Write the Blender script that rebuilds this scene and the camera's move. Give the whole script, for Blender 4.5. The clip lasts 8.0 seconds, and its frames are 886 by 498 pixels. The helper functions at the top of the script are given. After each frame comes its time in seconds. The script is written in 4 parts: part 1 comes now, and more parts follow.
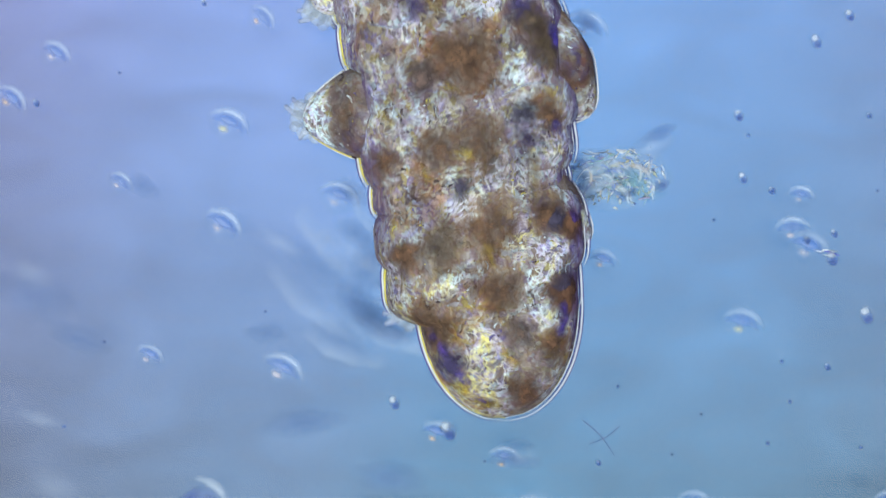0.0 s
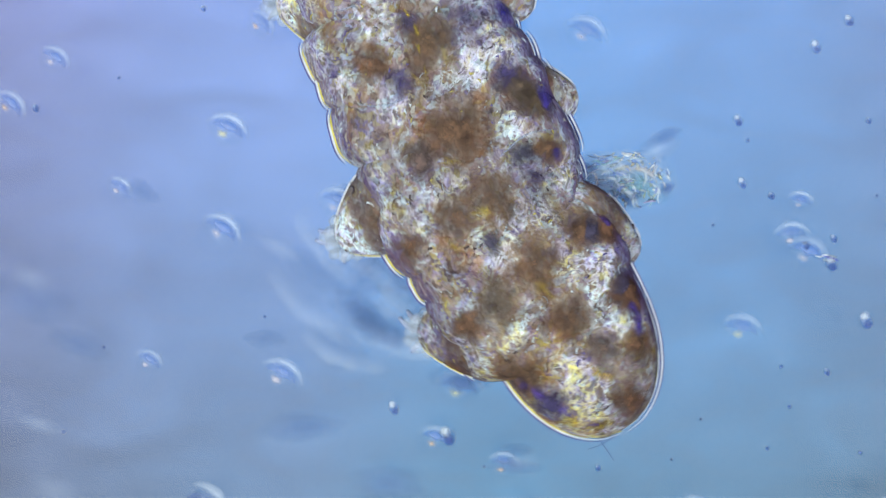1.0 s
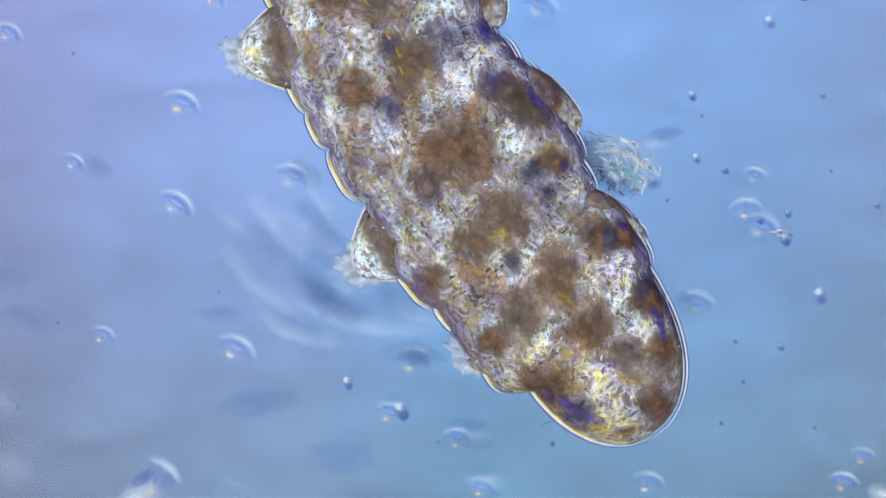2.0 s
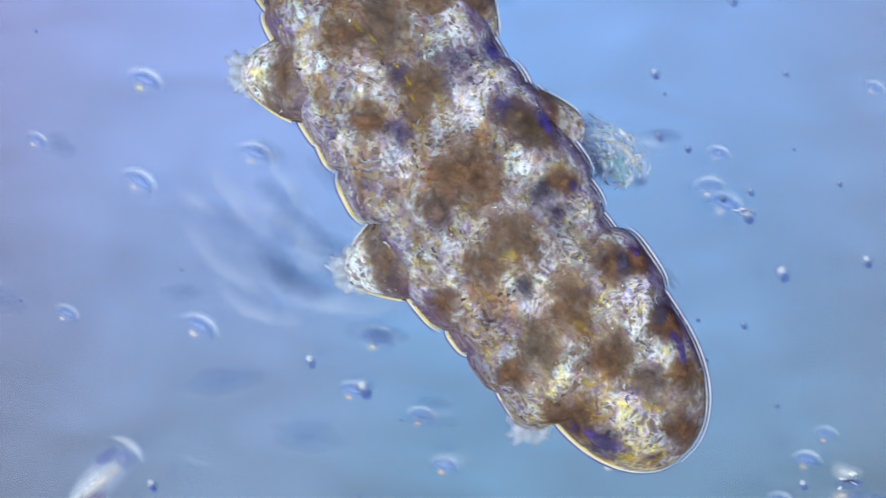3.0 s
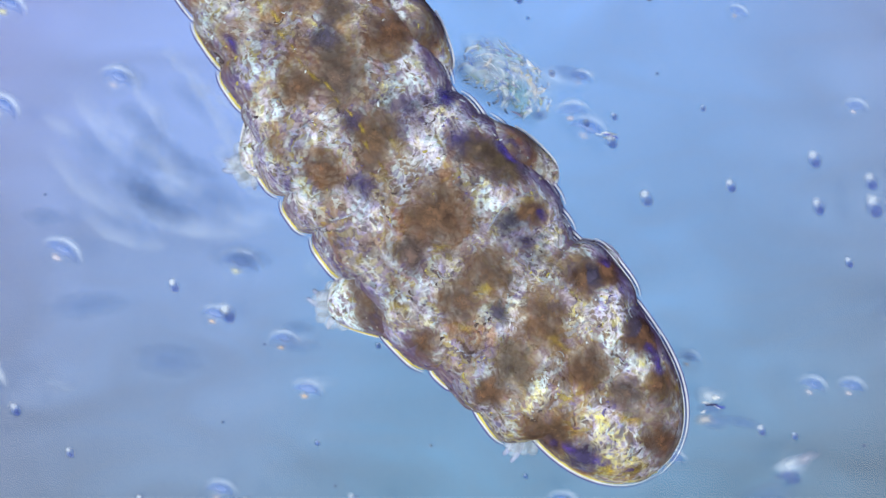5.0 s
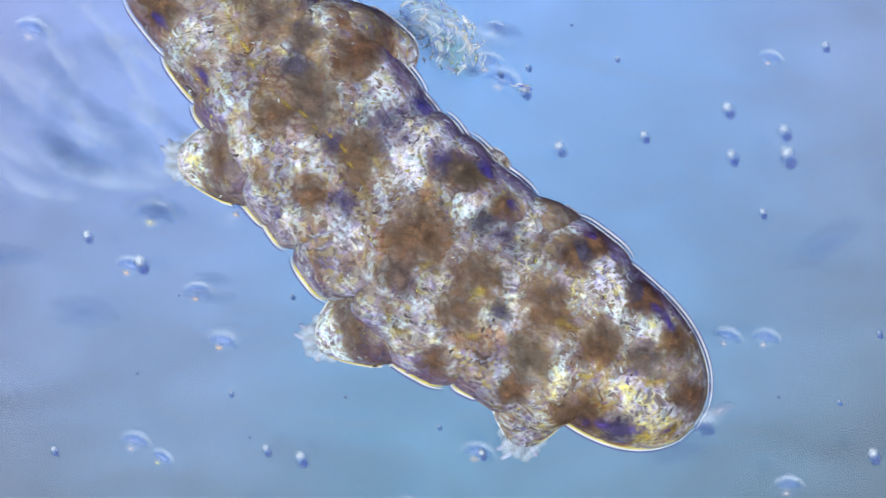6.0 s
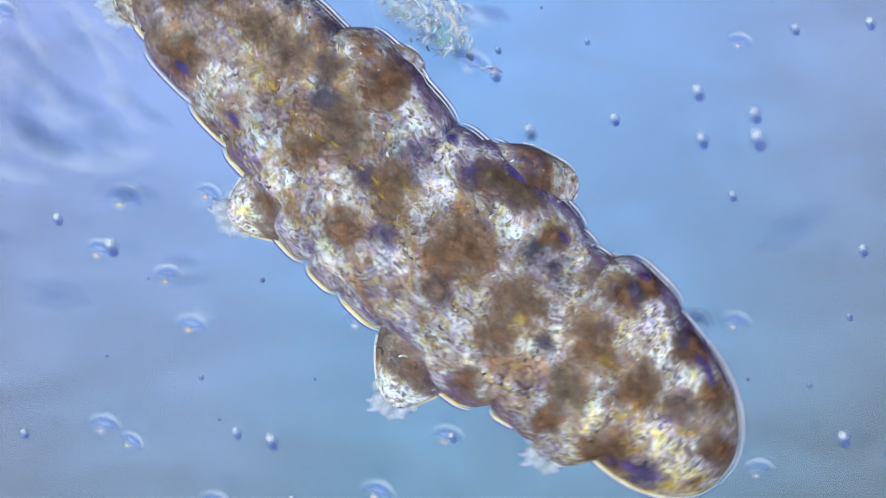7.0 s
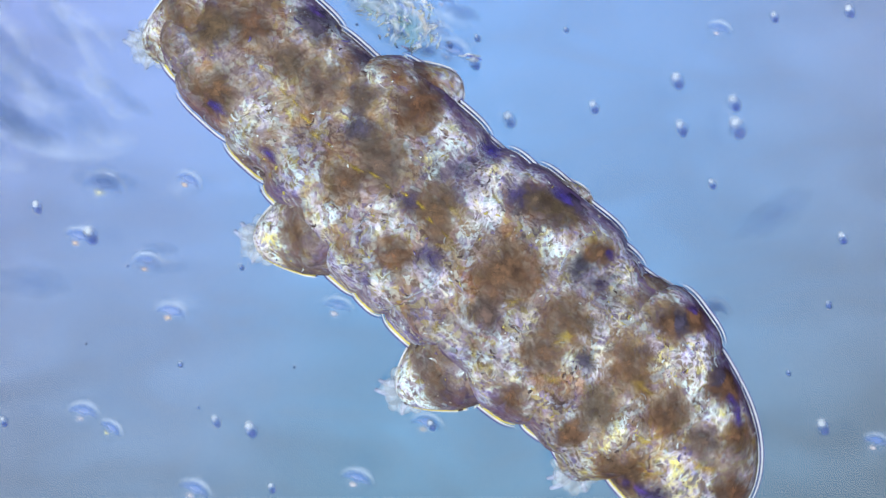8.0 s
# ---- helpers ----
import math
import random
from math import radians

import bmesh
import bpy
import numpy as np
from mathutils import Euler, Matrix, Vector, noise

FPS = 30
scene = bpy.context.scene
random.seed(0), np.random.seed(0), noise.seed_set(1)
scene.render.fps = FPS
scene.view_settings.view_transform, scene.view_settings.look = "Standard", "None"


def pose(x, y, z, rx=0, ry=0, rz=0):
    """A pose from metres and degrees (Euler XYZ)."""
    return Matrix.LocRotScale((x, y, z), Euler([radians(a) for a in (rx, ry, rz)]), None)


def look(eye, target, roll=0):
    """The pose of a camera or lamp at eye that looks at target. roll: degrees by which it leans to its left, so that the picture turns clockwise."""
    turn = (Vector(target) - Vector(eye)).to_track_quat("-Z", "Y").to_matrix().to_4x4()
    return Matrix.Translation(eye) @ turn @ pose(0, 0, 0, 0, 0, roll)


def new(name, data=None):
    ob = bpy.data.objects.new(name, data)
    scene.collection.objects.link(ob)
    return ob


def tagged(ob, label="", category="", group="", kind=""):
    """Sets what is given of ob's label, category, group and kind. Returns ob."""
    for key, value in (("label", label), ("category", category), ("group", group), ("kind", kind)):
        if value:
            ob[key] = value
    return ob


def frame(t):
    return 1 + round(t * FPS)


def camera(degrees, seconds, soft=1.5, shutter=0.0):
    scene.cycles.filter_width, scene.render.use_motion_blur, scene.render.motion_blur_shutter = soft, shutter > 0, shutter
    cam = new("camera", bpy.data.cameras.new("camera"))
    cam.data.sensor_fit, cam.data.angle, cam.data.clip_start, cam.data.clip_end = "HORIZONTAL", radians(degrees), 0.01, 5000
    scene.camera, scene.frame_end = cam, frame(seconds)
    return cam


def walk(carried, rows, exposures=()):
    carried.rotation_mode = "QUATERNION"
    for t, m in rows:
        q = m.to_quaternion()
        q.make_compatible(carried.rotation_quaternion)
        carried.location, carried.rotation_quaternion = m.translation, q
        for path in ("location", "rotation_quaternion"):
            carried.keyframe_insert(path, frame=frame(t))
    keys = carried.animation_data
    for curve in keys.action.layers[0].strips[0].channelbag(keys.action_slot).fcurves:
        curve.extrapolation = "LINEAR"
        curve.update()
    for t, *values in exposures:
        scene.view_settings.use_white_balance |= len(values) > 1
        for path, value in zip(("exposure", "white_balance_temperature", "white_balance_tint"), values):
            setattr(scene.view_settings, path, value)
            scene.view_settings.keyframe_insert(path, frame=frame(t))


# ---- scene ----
# A drop of pond water on a microscope slide, modelled a thousand times life size:
# one micrometre of the slide is one millimetre here.
MICRON = 0.001

# ---- camera ----
cam = camera(10, 8.0, soft=1.42, shutter=0.6)
EYE_HEIGHT = 3.6494
# how the stage is pushed along under the lens: seconds, then micrometres
STAGE_A = [
    (0, -0.0, 0.0), (0.3, 1.2, -0.4), (0.7, 1.6, -0.8), (0.8, 1.6, 1.2), (0.9, 1.2, 2.8), (1, 0.4, 3.7),
    (1.2, -0.0, 4.1), (1.75, 20.3, -6.9), (2.3, 40.2, -17.8), (2.8, 40.2, -17.8), (2.9, 54.3, -26.8), (3, 60.0, -29.6),
    (3.1, 78.7, -38.5), (3.2, 94.1, -47.0), (3.3, 108.7, -56.0), (3.4, 112.3, -58.8), (3.5, 116.8, -60.0), (3.6, 119.6, -62.1),
    (3.7, 124.9, -64.9), (3.9, 125.3, -65.3), (4, 129.8, -67.7), (4.2, 135.9, -71.8), (4.4, 143.2, -75.4), (4.5, 145.2, -76.2),
    (4.7, 145.6, -76.7), (5.25, 174.4, -93.3), (5.8, 203.2, -109.9), (5.9, 216.6, -116.8), (6, 220.2, -119.2), (6.35, 221.0, -119.6),
]
STAGE_B = [
    (6.5, 229.6, -124.9), (6.8, 239.3, -130.2), (7, 242.1, -131.8), (7.5, 249.0, -136.7), (8, 257.1, -140.7),
]
STAGE = STAGE_A + STAGE_B
walk(cam, [(t, pose(x * MICRON, y * MICRON, EYE_HEIGHT)) for t, x, y in STAGE],
     exposures=[(0.0, -0.10, 6400, 5), (1.2, -0.06, 6430, 7), (3.0, -0.03, 6500, 10), (5.0, 0.04, 6500, 10), (8.0, 0.10, 6480, 9)])

# ---- light ----
# the only real lamp glows below the slide; this light from above is added
world = bpy.data.worlds.new("fill_light")
scene.world = world
world.use_nodes = True
wn, wl = world.node_tree.nodes, world.node_tree.links
wn.clear()
w_out = wn.new("ShaderNodeOutputWorld")
w_bg = wn.new("ShaderNodeBackground")
w_co = wn.new("ShaderNodeTexCoord")
w_dot = wn.new("ShaderNodeVectorMath")
w_dot.operation = "DOT_PRODUCT"
w_dot.inputs[1].default_value = (-0.28, -0.24, 0.93)
w_map = wn.new("ShaderNodeMapRange")
w_map.inputs["From Min"].default_value, w_map.inputs["From Max"].default_value = -1.0, 1.0
w_ramp = wn.new("ShaderNodeValToRGB")
w_ramp.color_ramp.elements[0].color = (0.22, 0.34, 0.62, 1)
w_ramp.color_ramp.elements[1].color = (1.0, 0.97, 0.92, 1)
for w_at, w_colour in ((0.45, (0.09, 0.08, 0.30, 1)), (0.62, (0.20, 0.20, 0.42, 1)), (0.80, (0.66, 0.66, 0.70, 1))):
    w_ramp.color_ramp.elements.new(w_at).color = w_colour
w_bg.inputs["Strength"].default_value = 1.2
wl.new(w_co.outputs["Generated"], w_dot.inputs[0])
wl.new(w_dot.outputs["Value"], w_map.inputs["Value"])
wl.new(w_map.outputs["Result"], w_ramp.inputs["Fac"])
wl.new(w_ramp.outputs["Color"], w_bg.inputs["Color"])
wl.new(w_bg.outputs["Background"], w_out.inputs["Surface"])

# a second added light, slanted a little to give the surfaces relief
lamp = new("relief_light", bpy.data.lights.new("relief_light", "SUN"))
lamp.data.energy, lamp.data.angle, lamp.data.color = 2.5, radians(5), (0.97, 0.96, 0.88)
lamp.matrix_world = look((-0.23, -0.17, 1.36), (0, 0, 0))


# ---- materials ----
def nodes_of(name):
    m = bpy.data.materials.new(name)
    m.use_nodes = True
    t = m.node_tree
    return m, t.nodes, t.links, t.nodes["Principled BSDF"]


def noise_node(n, l, coord, scale, detail=4.0, rough=0.6, distort=0.0):
    k = n.new("ShaderNodeTexNoise")
    k.inputs["Scale"].default_value, k.inputs["Detail"].default_value = scale, detail
    k.inputs["Roughness"].default_value, k.inputs["Distortion"].default_value = rough, distort
    l.new(coord, k.inputs["Vector"])
    return k.outputs["Fac"]


def ramp(n, l, value, stops, ease="LINEAR"):
    r = n.new("ShaderNodeValToRGB")
    r.color_ramp.interpolation = ease
    e = r.color_ramp.elements
    e[0].position, e[0].color = stops[0][0], (*stops[0][1], 1)
    e[1].position, e[1].color = stops[-1][0], (*stops[-1][1], 1)
    for p, c in stops[1:-1]:
        e.new(p).color = (*c, 1)
    l.new(value, r.inputs["Fac"])
    return r.outputs["Color"]


def math_node(n, l, op, a, b, clamp=False):
    k = n.new("ShaderNodeMath")
    k.operation, k.use_clamp = op, clamp
    for i, v in enumerate((a, b)):
        if isinstance(v, (int, float)):
            k.inputs[i].default_value = v
        else:
            l.new(v, k.inputs[i])
    return k.outputs["Value"]


def blend(n, l, fac, a, b, kind="MIX"):
    k = n.new("ShaderNodeMix")
    k.data_type, k.blend_type = "RGBA", kind
    for key, v in (("Factor", fac), ("A", a), ("B", b)):
        s = [q for q in k.inputs if q.name == key and q.type == ("VALUE" if key == "Factor" else "RGBA")][0]
        if isinstance(v, tuple):
            s.default_value = (*v, 1)
        elif isinstance(v, (int, float)):
            s.default_value = v
        else:
            l.new(v, s)
    return [q for q in k.outputs if q.type == "RGBA"][0]


def attribute(n, name, out):
    k = n.new("ShaderNodeAttribute")
    k.attribute_name = name
    return k.outputs[out]


def soft_normal(n, l, keep):
    """Translucent tissue scatters light, so that its slopes hardly shade it: normals leaned upwards."""
    lean, tidy = n.new("ShaderNodeVectorMath"), n.new("ShaderNodeVectorMath")
    lean.operation, tidy.operation = "MULTIPLY_ADD", "NORMALIZE"
    lean.inputs[1].default_value, lean.inputs[2].default_value = (keep, keep, keep), (0, 0, 1 - keep)
    l.new(n.new("ShaderNodeNewGeometry").outputs["Normal"], lean.inputs[0])
    l.new(lean.outputs["Vector"], tidy.inputs[0])
    return tidy.outputs["Vector"]


def tissue_material():
    """Granular storage tissue: brown cell masses between pale, glittering grains."""
    m, n, l, p = nodes_of("tissue")
    rest = attribute(n, "rest", "Vector")
    pigment = attribute(n, "pigment", "Fac")
    stretch = n.new("ShaderNodeMapping")
    stretch.inputs["Scale"].default_value = (1.0, 1.0, 1.0)
    stretch.inputs["Rotation"].default_value = (0, 0, 0.6)
    l.new(rest, stretch.inputs["Vector"])
    co = stretch.outputs["Vector"]
    patch = noise_node(n, l, co, 34, 4, 0.6, 0.5)
    grain = noise_node(n, l, co, 52, 4, 0.6, 1.2)
    # crumpled facets of two sizes, each with a shade and a hue of its own
    shift = n.new("ShaderNodeTexNoise")
    shift.inputs["Scale"].default_value, shift.inputs["Detail"].default_value = 85, 3
    l.new(co, shift.inputs["Vector"])
    bent = n.new("ShaderNodeVectorMath")
    bent.operation = "MULTIPLY_ADD"
    bent.inputs[1].default_value = (0.022, 0.022, 0.022)
    l.new(shift.outputs["Color"], bent.inputs[0])
    l.new(co, bent.inputs[2])
    shades, depth = [], []
    for size in (115, 235):
        facet = n.new("ShaderNodeTexVoronoi")
        facet.inputs["Scale"].default_value = size
        l.new(bent.outputs["Vector"], facet.inputs["Vector"])
        part_of = n.new("ShaderNodeSeparateColor")
        l.new(facet.outputs["Color"], part_of.inputs[0])
        shades.append(part_of)
        depth.append(facet.outputs["Distance"])
    # smooth brown where the cell masses lie, crumpled and paler elsewhere
    mass = math_node(n, l, "ADD", math_node(n, l, "MULTIPLY", pigment, 0.7),
                     math_node(n, l, "MULTIPLY", math_node(n, l, "SUBTRACT", patch, 0.41), 2.3))
    loose = ramp(n, l, mass, [(0.0, (1, 1, 1)), (0.5, (0.28, 0.28, 0.28))])
    cut = math_node(n, l, "MULTIPLY", math_node(n, l, "SUBTRACT", grain, 0.5), 0.7)
    for part_of, weight in zip(shades, (0.34, 0.32)):
        cut = math_node(n, l, "ADD", cut, math_node(n, l, "MULTIPLY", math_node(n, l, "SUBTRACT", part_of.outputs["Red"], 0.5), weight))
    cut = math_node(n, l, "MULTIPLY", cut, loose)
    cut = math_node(n, l, "ADD", math_node(n, l, "ADD", cut, 0.44), math_node(n, l, "MULTIPLY", mass, -0.32))
    # browns run from rust over olive to plum
    tone = ramp(n, l, noise_node(n, l, co, 14, 3, 0.6, 0.8), [(0.34, (1.16, 0.95, 0.64)), (0.46, (1.06, 0.98, 0.78)),
                                                              (0.55, (0.95, 0.93, 0.98)), (0.66, (0.84, 0.84, 1.35))])
    base = ramp(n, l, cut, [(0.12, (0.050, 0.036, 0.036)), (0.30, (0.118, 0.090, 0.072)), (0.44, (0.170, 0.145, 0.126)),
                            (0.55, (0.19, 0.19, 0.19)), (0.66, (0.28, 0.32, 0.35)), (0.82, (0.54, 0.63, 0.69))])
    base = blend(n, l, 1.0, base, tone, "MULTIPLY")
    # zones of golden and of violet grains, the gold thickest towards the head
    place = n.new("ShaderNodeSeparateXYZ")
    l.new(rest, place.inputs[0])
    fore = ramp(n, l, math_node(n, l, "MULTIPLY", place.outputs["X"], 3.0), [(0.5, (0, 0, 0)), (0.95, (0.115, 0.115, 0.115))])
    where = math_node(n, l, "ADD", noise_node(n, l, co, 30, 4, 0.65, 1.2), fore)
    gold = ramp(n, l, where, [(0.54, (0, 0, 0)), (0.66, (1, 1, 1))])
    blue = ramp(n, l, noise_node(n, l, bent.outputs["Vector"], 27, 4, 0.65, 0.8), [(0.54, (0, 0, 0)), (0.64, (1, 1, 1))])
    rust = ramp(n, l, shades[1].outputs["Green"], [(0.78, (0, 0, 0)), (0.84, (1, 1, 1))])
    base = blend(n, l, math_node(n, l, "MULTIPLY", gold, 0.7), base, (1.25, 1.05, 0.38), "MULTIPLY")
    base = blend(n, l, math_node(n, l, "MULTIPLY", blue, 0.75), base, (0.48, 0.44, 1.25), "MULTIPLY")
    base = blend(n, l, math_node(n, l, "MULTIPLY", rust, 0.4), base, (0.95, 0.62, 0.45), "MULTIPLY")
    # a mosaic of crumpled films between the masses, each facet with a hue of its own
    bare = ramp(n, l, mass, [(0.0, (1, 1, 1)), (0.45, (0.15, 0.15, 0.15))])
    mosaic = ramp(n, l, shades[1].outputs["Green"], [(0.0, (0.38, 0.54, 0.61)), (0.13, (0.19, 0.155, 0.12)), (0.36, (0.10, 0.10, 0.28)),
                                                     (0.47, (0.20, 0.24, 0.26)), (0.62, (0.27, 0.28, 0.09)), (0.72, (0.050, 0.046, 0.055)), (0.86, (0.24, 0.235, 0.33))], "CONSTANT")
    base = blend(n, l, math_node(n, l, "MULTIPLY", bare, 0.62), base, mosaic)
    # curled pale fibres between the cells, and the dark gaps beside them
    free = ramp(n, l, mass, [(0.0, (1, 1, 1)), (0.32, (0.08, 0.08, 0.08))])
    pocket = ramp(n, l, noise_node(n, l, co, 24, 3, 0.55, 0.6), [(0.41, (0.15, 0.15, 0.15)), (0.52, (1, 1, 1))])
    free = math_node(n, l, "MULTIPLY", free, pocket)
    ground = ramp(n, l, noise_node(n, l, co, 47, 3, 0.6, 0.4), [(0.38, (1.30, 0.90, 0.62)), (0.50, (1.10, 0.96, 0.84)), (0.60, (0.98, 0.88, 1.18))])
    base = blend(n, l, math_node(n, l, "SUBTRACT", 1.0, pocket), base, blend(n, l, 1.0, base, ground, "MULTIPLY"))
    light = ramp(n, l, noise_node(n, l, co, 40, 3, 0.6, 0.5), [(0.36, (0.62, 0.90, 1.0)), (0.46, (0.76, 0.92, 0.98)),
                                                               (0.54, (0.60, 0.60, 0.82)), (0.64, (0.74, 0.78, 0.64))])
    light = blend(n, l, math_node(n, l, "MULTIPLY", gold, 0.85), light, (0.82, 0.78, 0.13))
    light = blend(n, l, math_node(n, l, "MULTIPLY", blue, 0.7), light, (0.36, 0.34, 0.80))
    for scale, weight in ((52, 0.40), (98, 0.52)):
        curl = math_node(n, l, "ABSOLUTE", math_node(n, l, "SUBTRACT", noise_node(n, l, co, scale, 3, 0.5, 1.1), 0.5), 0)
        line = ramp(n, l, curl, [(0.012, (1, 1, 1)), (0.065, (0, 0, 0))], "EASE")
        gap = ramp(n, l, curl, [(0.09, (0, 0, 0)), (0.18, (1, 1, 1))])
        base = blend(n, l, math_node(n, l, "MULTIPLY", math_node(n, l, "MULTIPLY", line, free), weight), base, light)
        base = blend(n, l, math_node(n, l, "MULTIPLY", math_node(n, l, "MULTIPLY", gap, free), 0.42), base, (0.075, 0.06, 0.10))
    deep = ramp(n, l, noise_node(n, l, co, 21, 2, 0.5, 0.6), [(0.36, (0.66, 0.64, 0.67)), (0.50, (1.02, 1.02, 1.04)), (0.62, (1.28, 1.28, 1.28))])
    base = blend(n, l, 1.0, base, deep, "MULTIPLY")
    # violet edge shade is put into the colour along the flanks, in patches
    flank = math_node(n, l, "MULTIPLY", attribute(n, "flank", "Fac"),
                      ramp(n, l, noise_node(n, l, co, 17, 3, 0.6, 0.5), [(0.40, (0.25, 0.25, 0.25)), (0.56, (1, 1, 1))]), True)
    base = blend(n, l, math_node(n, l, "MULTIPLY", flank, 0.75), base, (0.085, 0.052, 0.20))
    l.new(base, p.inputs["Base Color"])
    p.inputs["Roughness"].default_value, p.inputs["Specular IOR Level"].default_value = 0.38, 0.3
    bump = n.new("ShaderNodeBump")
    bump.inputs["Strength"].default_value, bump.inputs["Distance"].default_value = 0.8, 0.004
    relief = math_node(n, l, "ADD", grain, math_node(n, l, "MULTIPLY", shades[1].outputs["Blue"], 0.25))
    relief = math_node(n, l, "SUBTRACT", relief, math_node(n, l, "MULTIPLY", depth[0], 0.5))
    fine = noise_node(n, l, co, 100, 3, 0.55, 0.9)
    relief = math_node(n, l, "ADD", math_node(n, l, "MULTIPLY", relief, 0.7), math_node(n, l, "MULTIPLY", fine, 0.55))
    l.new(math_node(n, l, "MULTIPLY", relief, loose), bump.inputs["Height"])
    l.new(soft_normal(n, l, 0.4), bump.inputs["Normal"])
    l.new(bump.outputs["Normal"], p.inputs["Normal"])
    return m


def cell_material(name, hues):
    """Soft cell masses, each with a hue of its own."""
    m, n, l, p = nodes_of(name)
    pick = n.new("ShaderNodeObjectInfo").outputs["Random"]
    hue = ramp(n, l, pick, hues)
    co = n.new("ShaderNodeTexCoord").outputs["Object"]
    mottle = ramp(n, l, noise_node(n, l, co, 95, 3, 0.6, 0.2), [(0.32, (0.45, 0.42, 0.45)), (0.5, (0.95, 0.95, 0.95)), (0.68, (1.7, 1.6, 1.5))])
    l.new(blend(n, l, 1.0, hue, mottle, "MULTIPLY"), p.inputs["Base Color"])
    p.inputs["Roughness"].default_value, p.inputs["Specular IOR Level"].default_value = 0.6, 0.12
    l.new(soft_normal(n, l, 0.4), p.inputs["Normal"])
    uneven = ramp(n, l, noise_node(n, l, co, 38, 4, 0.7, 0.6), [(0.34, (0.35, 0.35, 0.35)), (0.52, (1, 1, 1))])
    thick = math_node(n, l, "MULTIPLY", attribute(n, "thickness", "Fac"), uneven)
    l.new(math_node(n, l, "MULTIPLY", thick, 0.94, True), p.inputs["Alpha"])
    return m


def granule_material(name, stops):
    """Tiny crystals and droplets: clear white, lilac, violet, gold and brown ones mixed."""
    m, n, l, p = nodes_of(name)
    pick = n.new("ShaderNodeNewGeometry").outputs["Random Per Island"]
    base = ramp(n, l, pick, stops, "CONSTANT")
    l.new(base, p.inputs["Base Color"])
    p.inputs["Roughness"].default_value = 0.22
    return m


def gel_material(name, colour, solid, rough=0.5, mottle=0.25, scale=60):
    """Clear jelly that thins out towards its margin, as the mesh's thickness says."""
    m, n, l, p = nodes_of(name)
    co = n.new("ShaderNodeTexCoord").outputs["Object"]
    k = noise_node(n, l, co, scale, 4, 0.6, 0.4)
    dark = tuple(c * (1 - mottle) for c in colour)
    l.new(ramp(n, l, k, [(0.35, dark), (0.65, colour)]), p.inputs["Base Color"])
    p.inputs["Roughness"].default_value = rough
    pick = n.new("ShaderNodeObjectInfo").outputs["Random"]
    depth = math_node(n, l, "MULTIPLY", attribute(n, "thickness", "Fac"),
                        math_node(n, l, "ADD", math_node(n, l, "MULTIPLY", pick, 0.5), 0.6))
    l.new(math_node(n, l, "MULTIPLY", depth, solid, True), p.inputs["Alpha"])
    return m


def clear_material(name, colour, rough, clear, ior=1.2):
    m, n, l, p = nodes_of(name)
    co = n.new("ShaderNodeTexCoord").outputs["Object"]
    k = noise_node(n, l, co, 70, 4)
    l.new(ramp(n, l, k, [(0.35, tuple(c * 0.8 for c in colour)), (0.65, colour)]), p.inputs["Base Color"])
    p.inputs["Roughness"].default_value, p.inputs["IOR"].default_value = rough, ior
    p.inputs["Transmission Weight"].default_value = clear
    return m


def field_material():
    """The evenly lit lens of the lamp below the stage, a little uneven in tint."""
    m = bpy.data.materials.new("lit_field")
    m.use_nodes = True
    n, l = m.node_tree.nodes, m.node_tree.links
    n.clear()
    out, em = n.new("ShaderNodeOutputMaterial"), n.new("ShaderNodeEmission")
    co = n.new("ShaderNodeTexCoord").outputs["Object"]
    sep = n.new("ShaderNodeSeparateXYZ")
    l.new(co, sep.inputs[0])
    across = math_node(n, l, "ADD", math_node(n, l, "MULTIPLY", sep.outputs["X"], 0.40), 0.5)
    tint = ramp(n, l, across, [(0.0, (0.215, 0.288, 0.575)), (0.28, (0.20, 0.338, 0.695)), (0.5, (0.140, 0.334, 0.68)),
                               (0.72, (0.145, 0.320, 0.645)), (1.0, (0.174, 0.288, 0.525))], "EASE")
    lean = n.new("ShaderNodeMapping")
    lean.inputs["Rotation"].default_value, lean.inputs["Scale"].default_value = (0, 0, 0.5), (1.0, 2.2, 1.0)
    l.new(co, lean.inputs["Vector"])
    cloud = noise_node(n, l, lean.outputs["Vector"], 2.6, 5, 0.55, 0.8)
    up = math_node(n, l, "MULTIPLY", sep.outputs["Y"], 0.34)
    level = math_node(n, l, "ADD", math_node(n, l, "ADD", math_node(n, l, "MULTIPLY", cloud, 0.72), 0.70), up)
    # the lens lights its middle a little more than its rim
    far = n.new("ShaderNodeVectorMath")
    far.operation = "LENGTH"
    l.new(co, far.inputs[0])
    level = math_node(n, l, "SUBTRACT", level, math_node(n, l, "MULTIPLY", math_node(n, l, "POWER", far.outputs["Value"], 2.0), 0.13))
    high = math_node(n, l, "ADD", math_node(n, l, "MULTIPLY", sep.outputs["Y"], 0.74), 0.5)
    wash = ramp(n, l, high, [(0.0, (0.98, 1.02, 0.83)), (0.5, (1.0, 1.0, 0.98)), (1.0, (1.12, 0.99, 1.06))])
    both = n.new("ShaderNodeVectorMath")
    both.operation = "MULTIPLY"
    l.new(tint, both.inputs[0])
    l.new(wash, both.inputs[1])
    l.new(both.outputs["Vector"], em.inputs["Color"])
    l.new(level, em.inputs["Strength"])
    l.new(em.outputs["Emission"], out.inputs["Surface"])
    return m


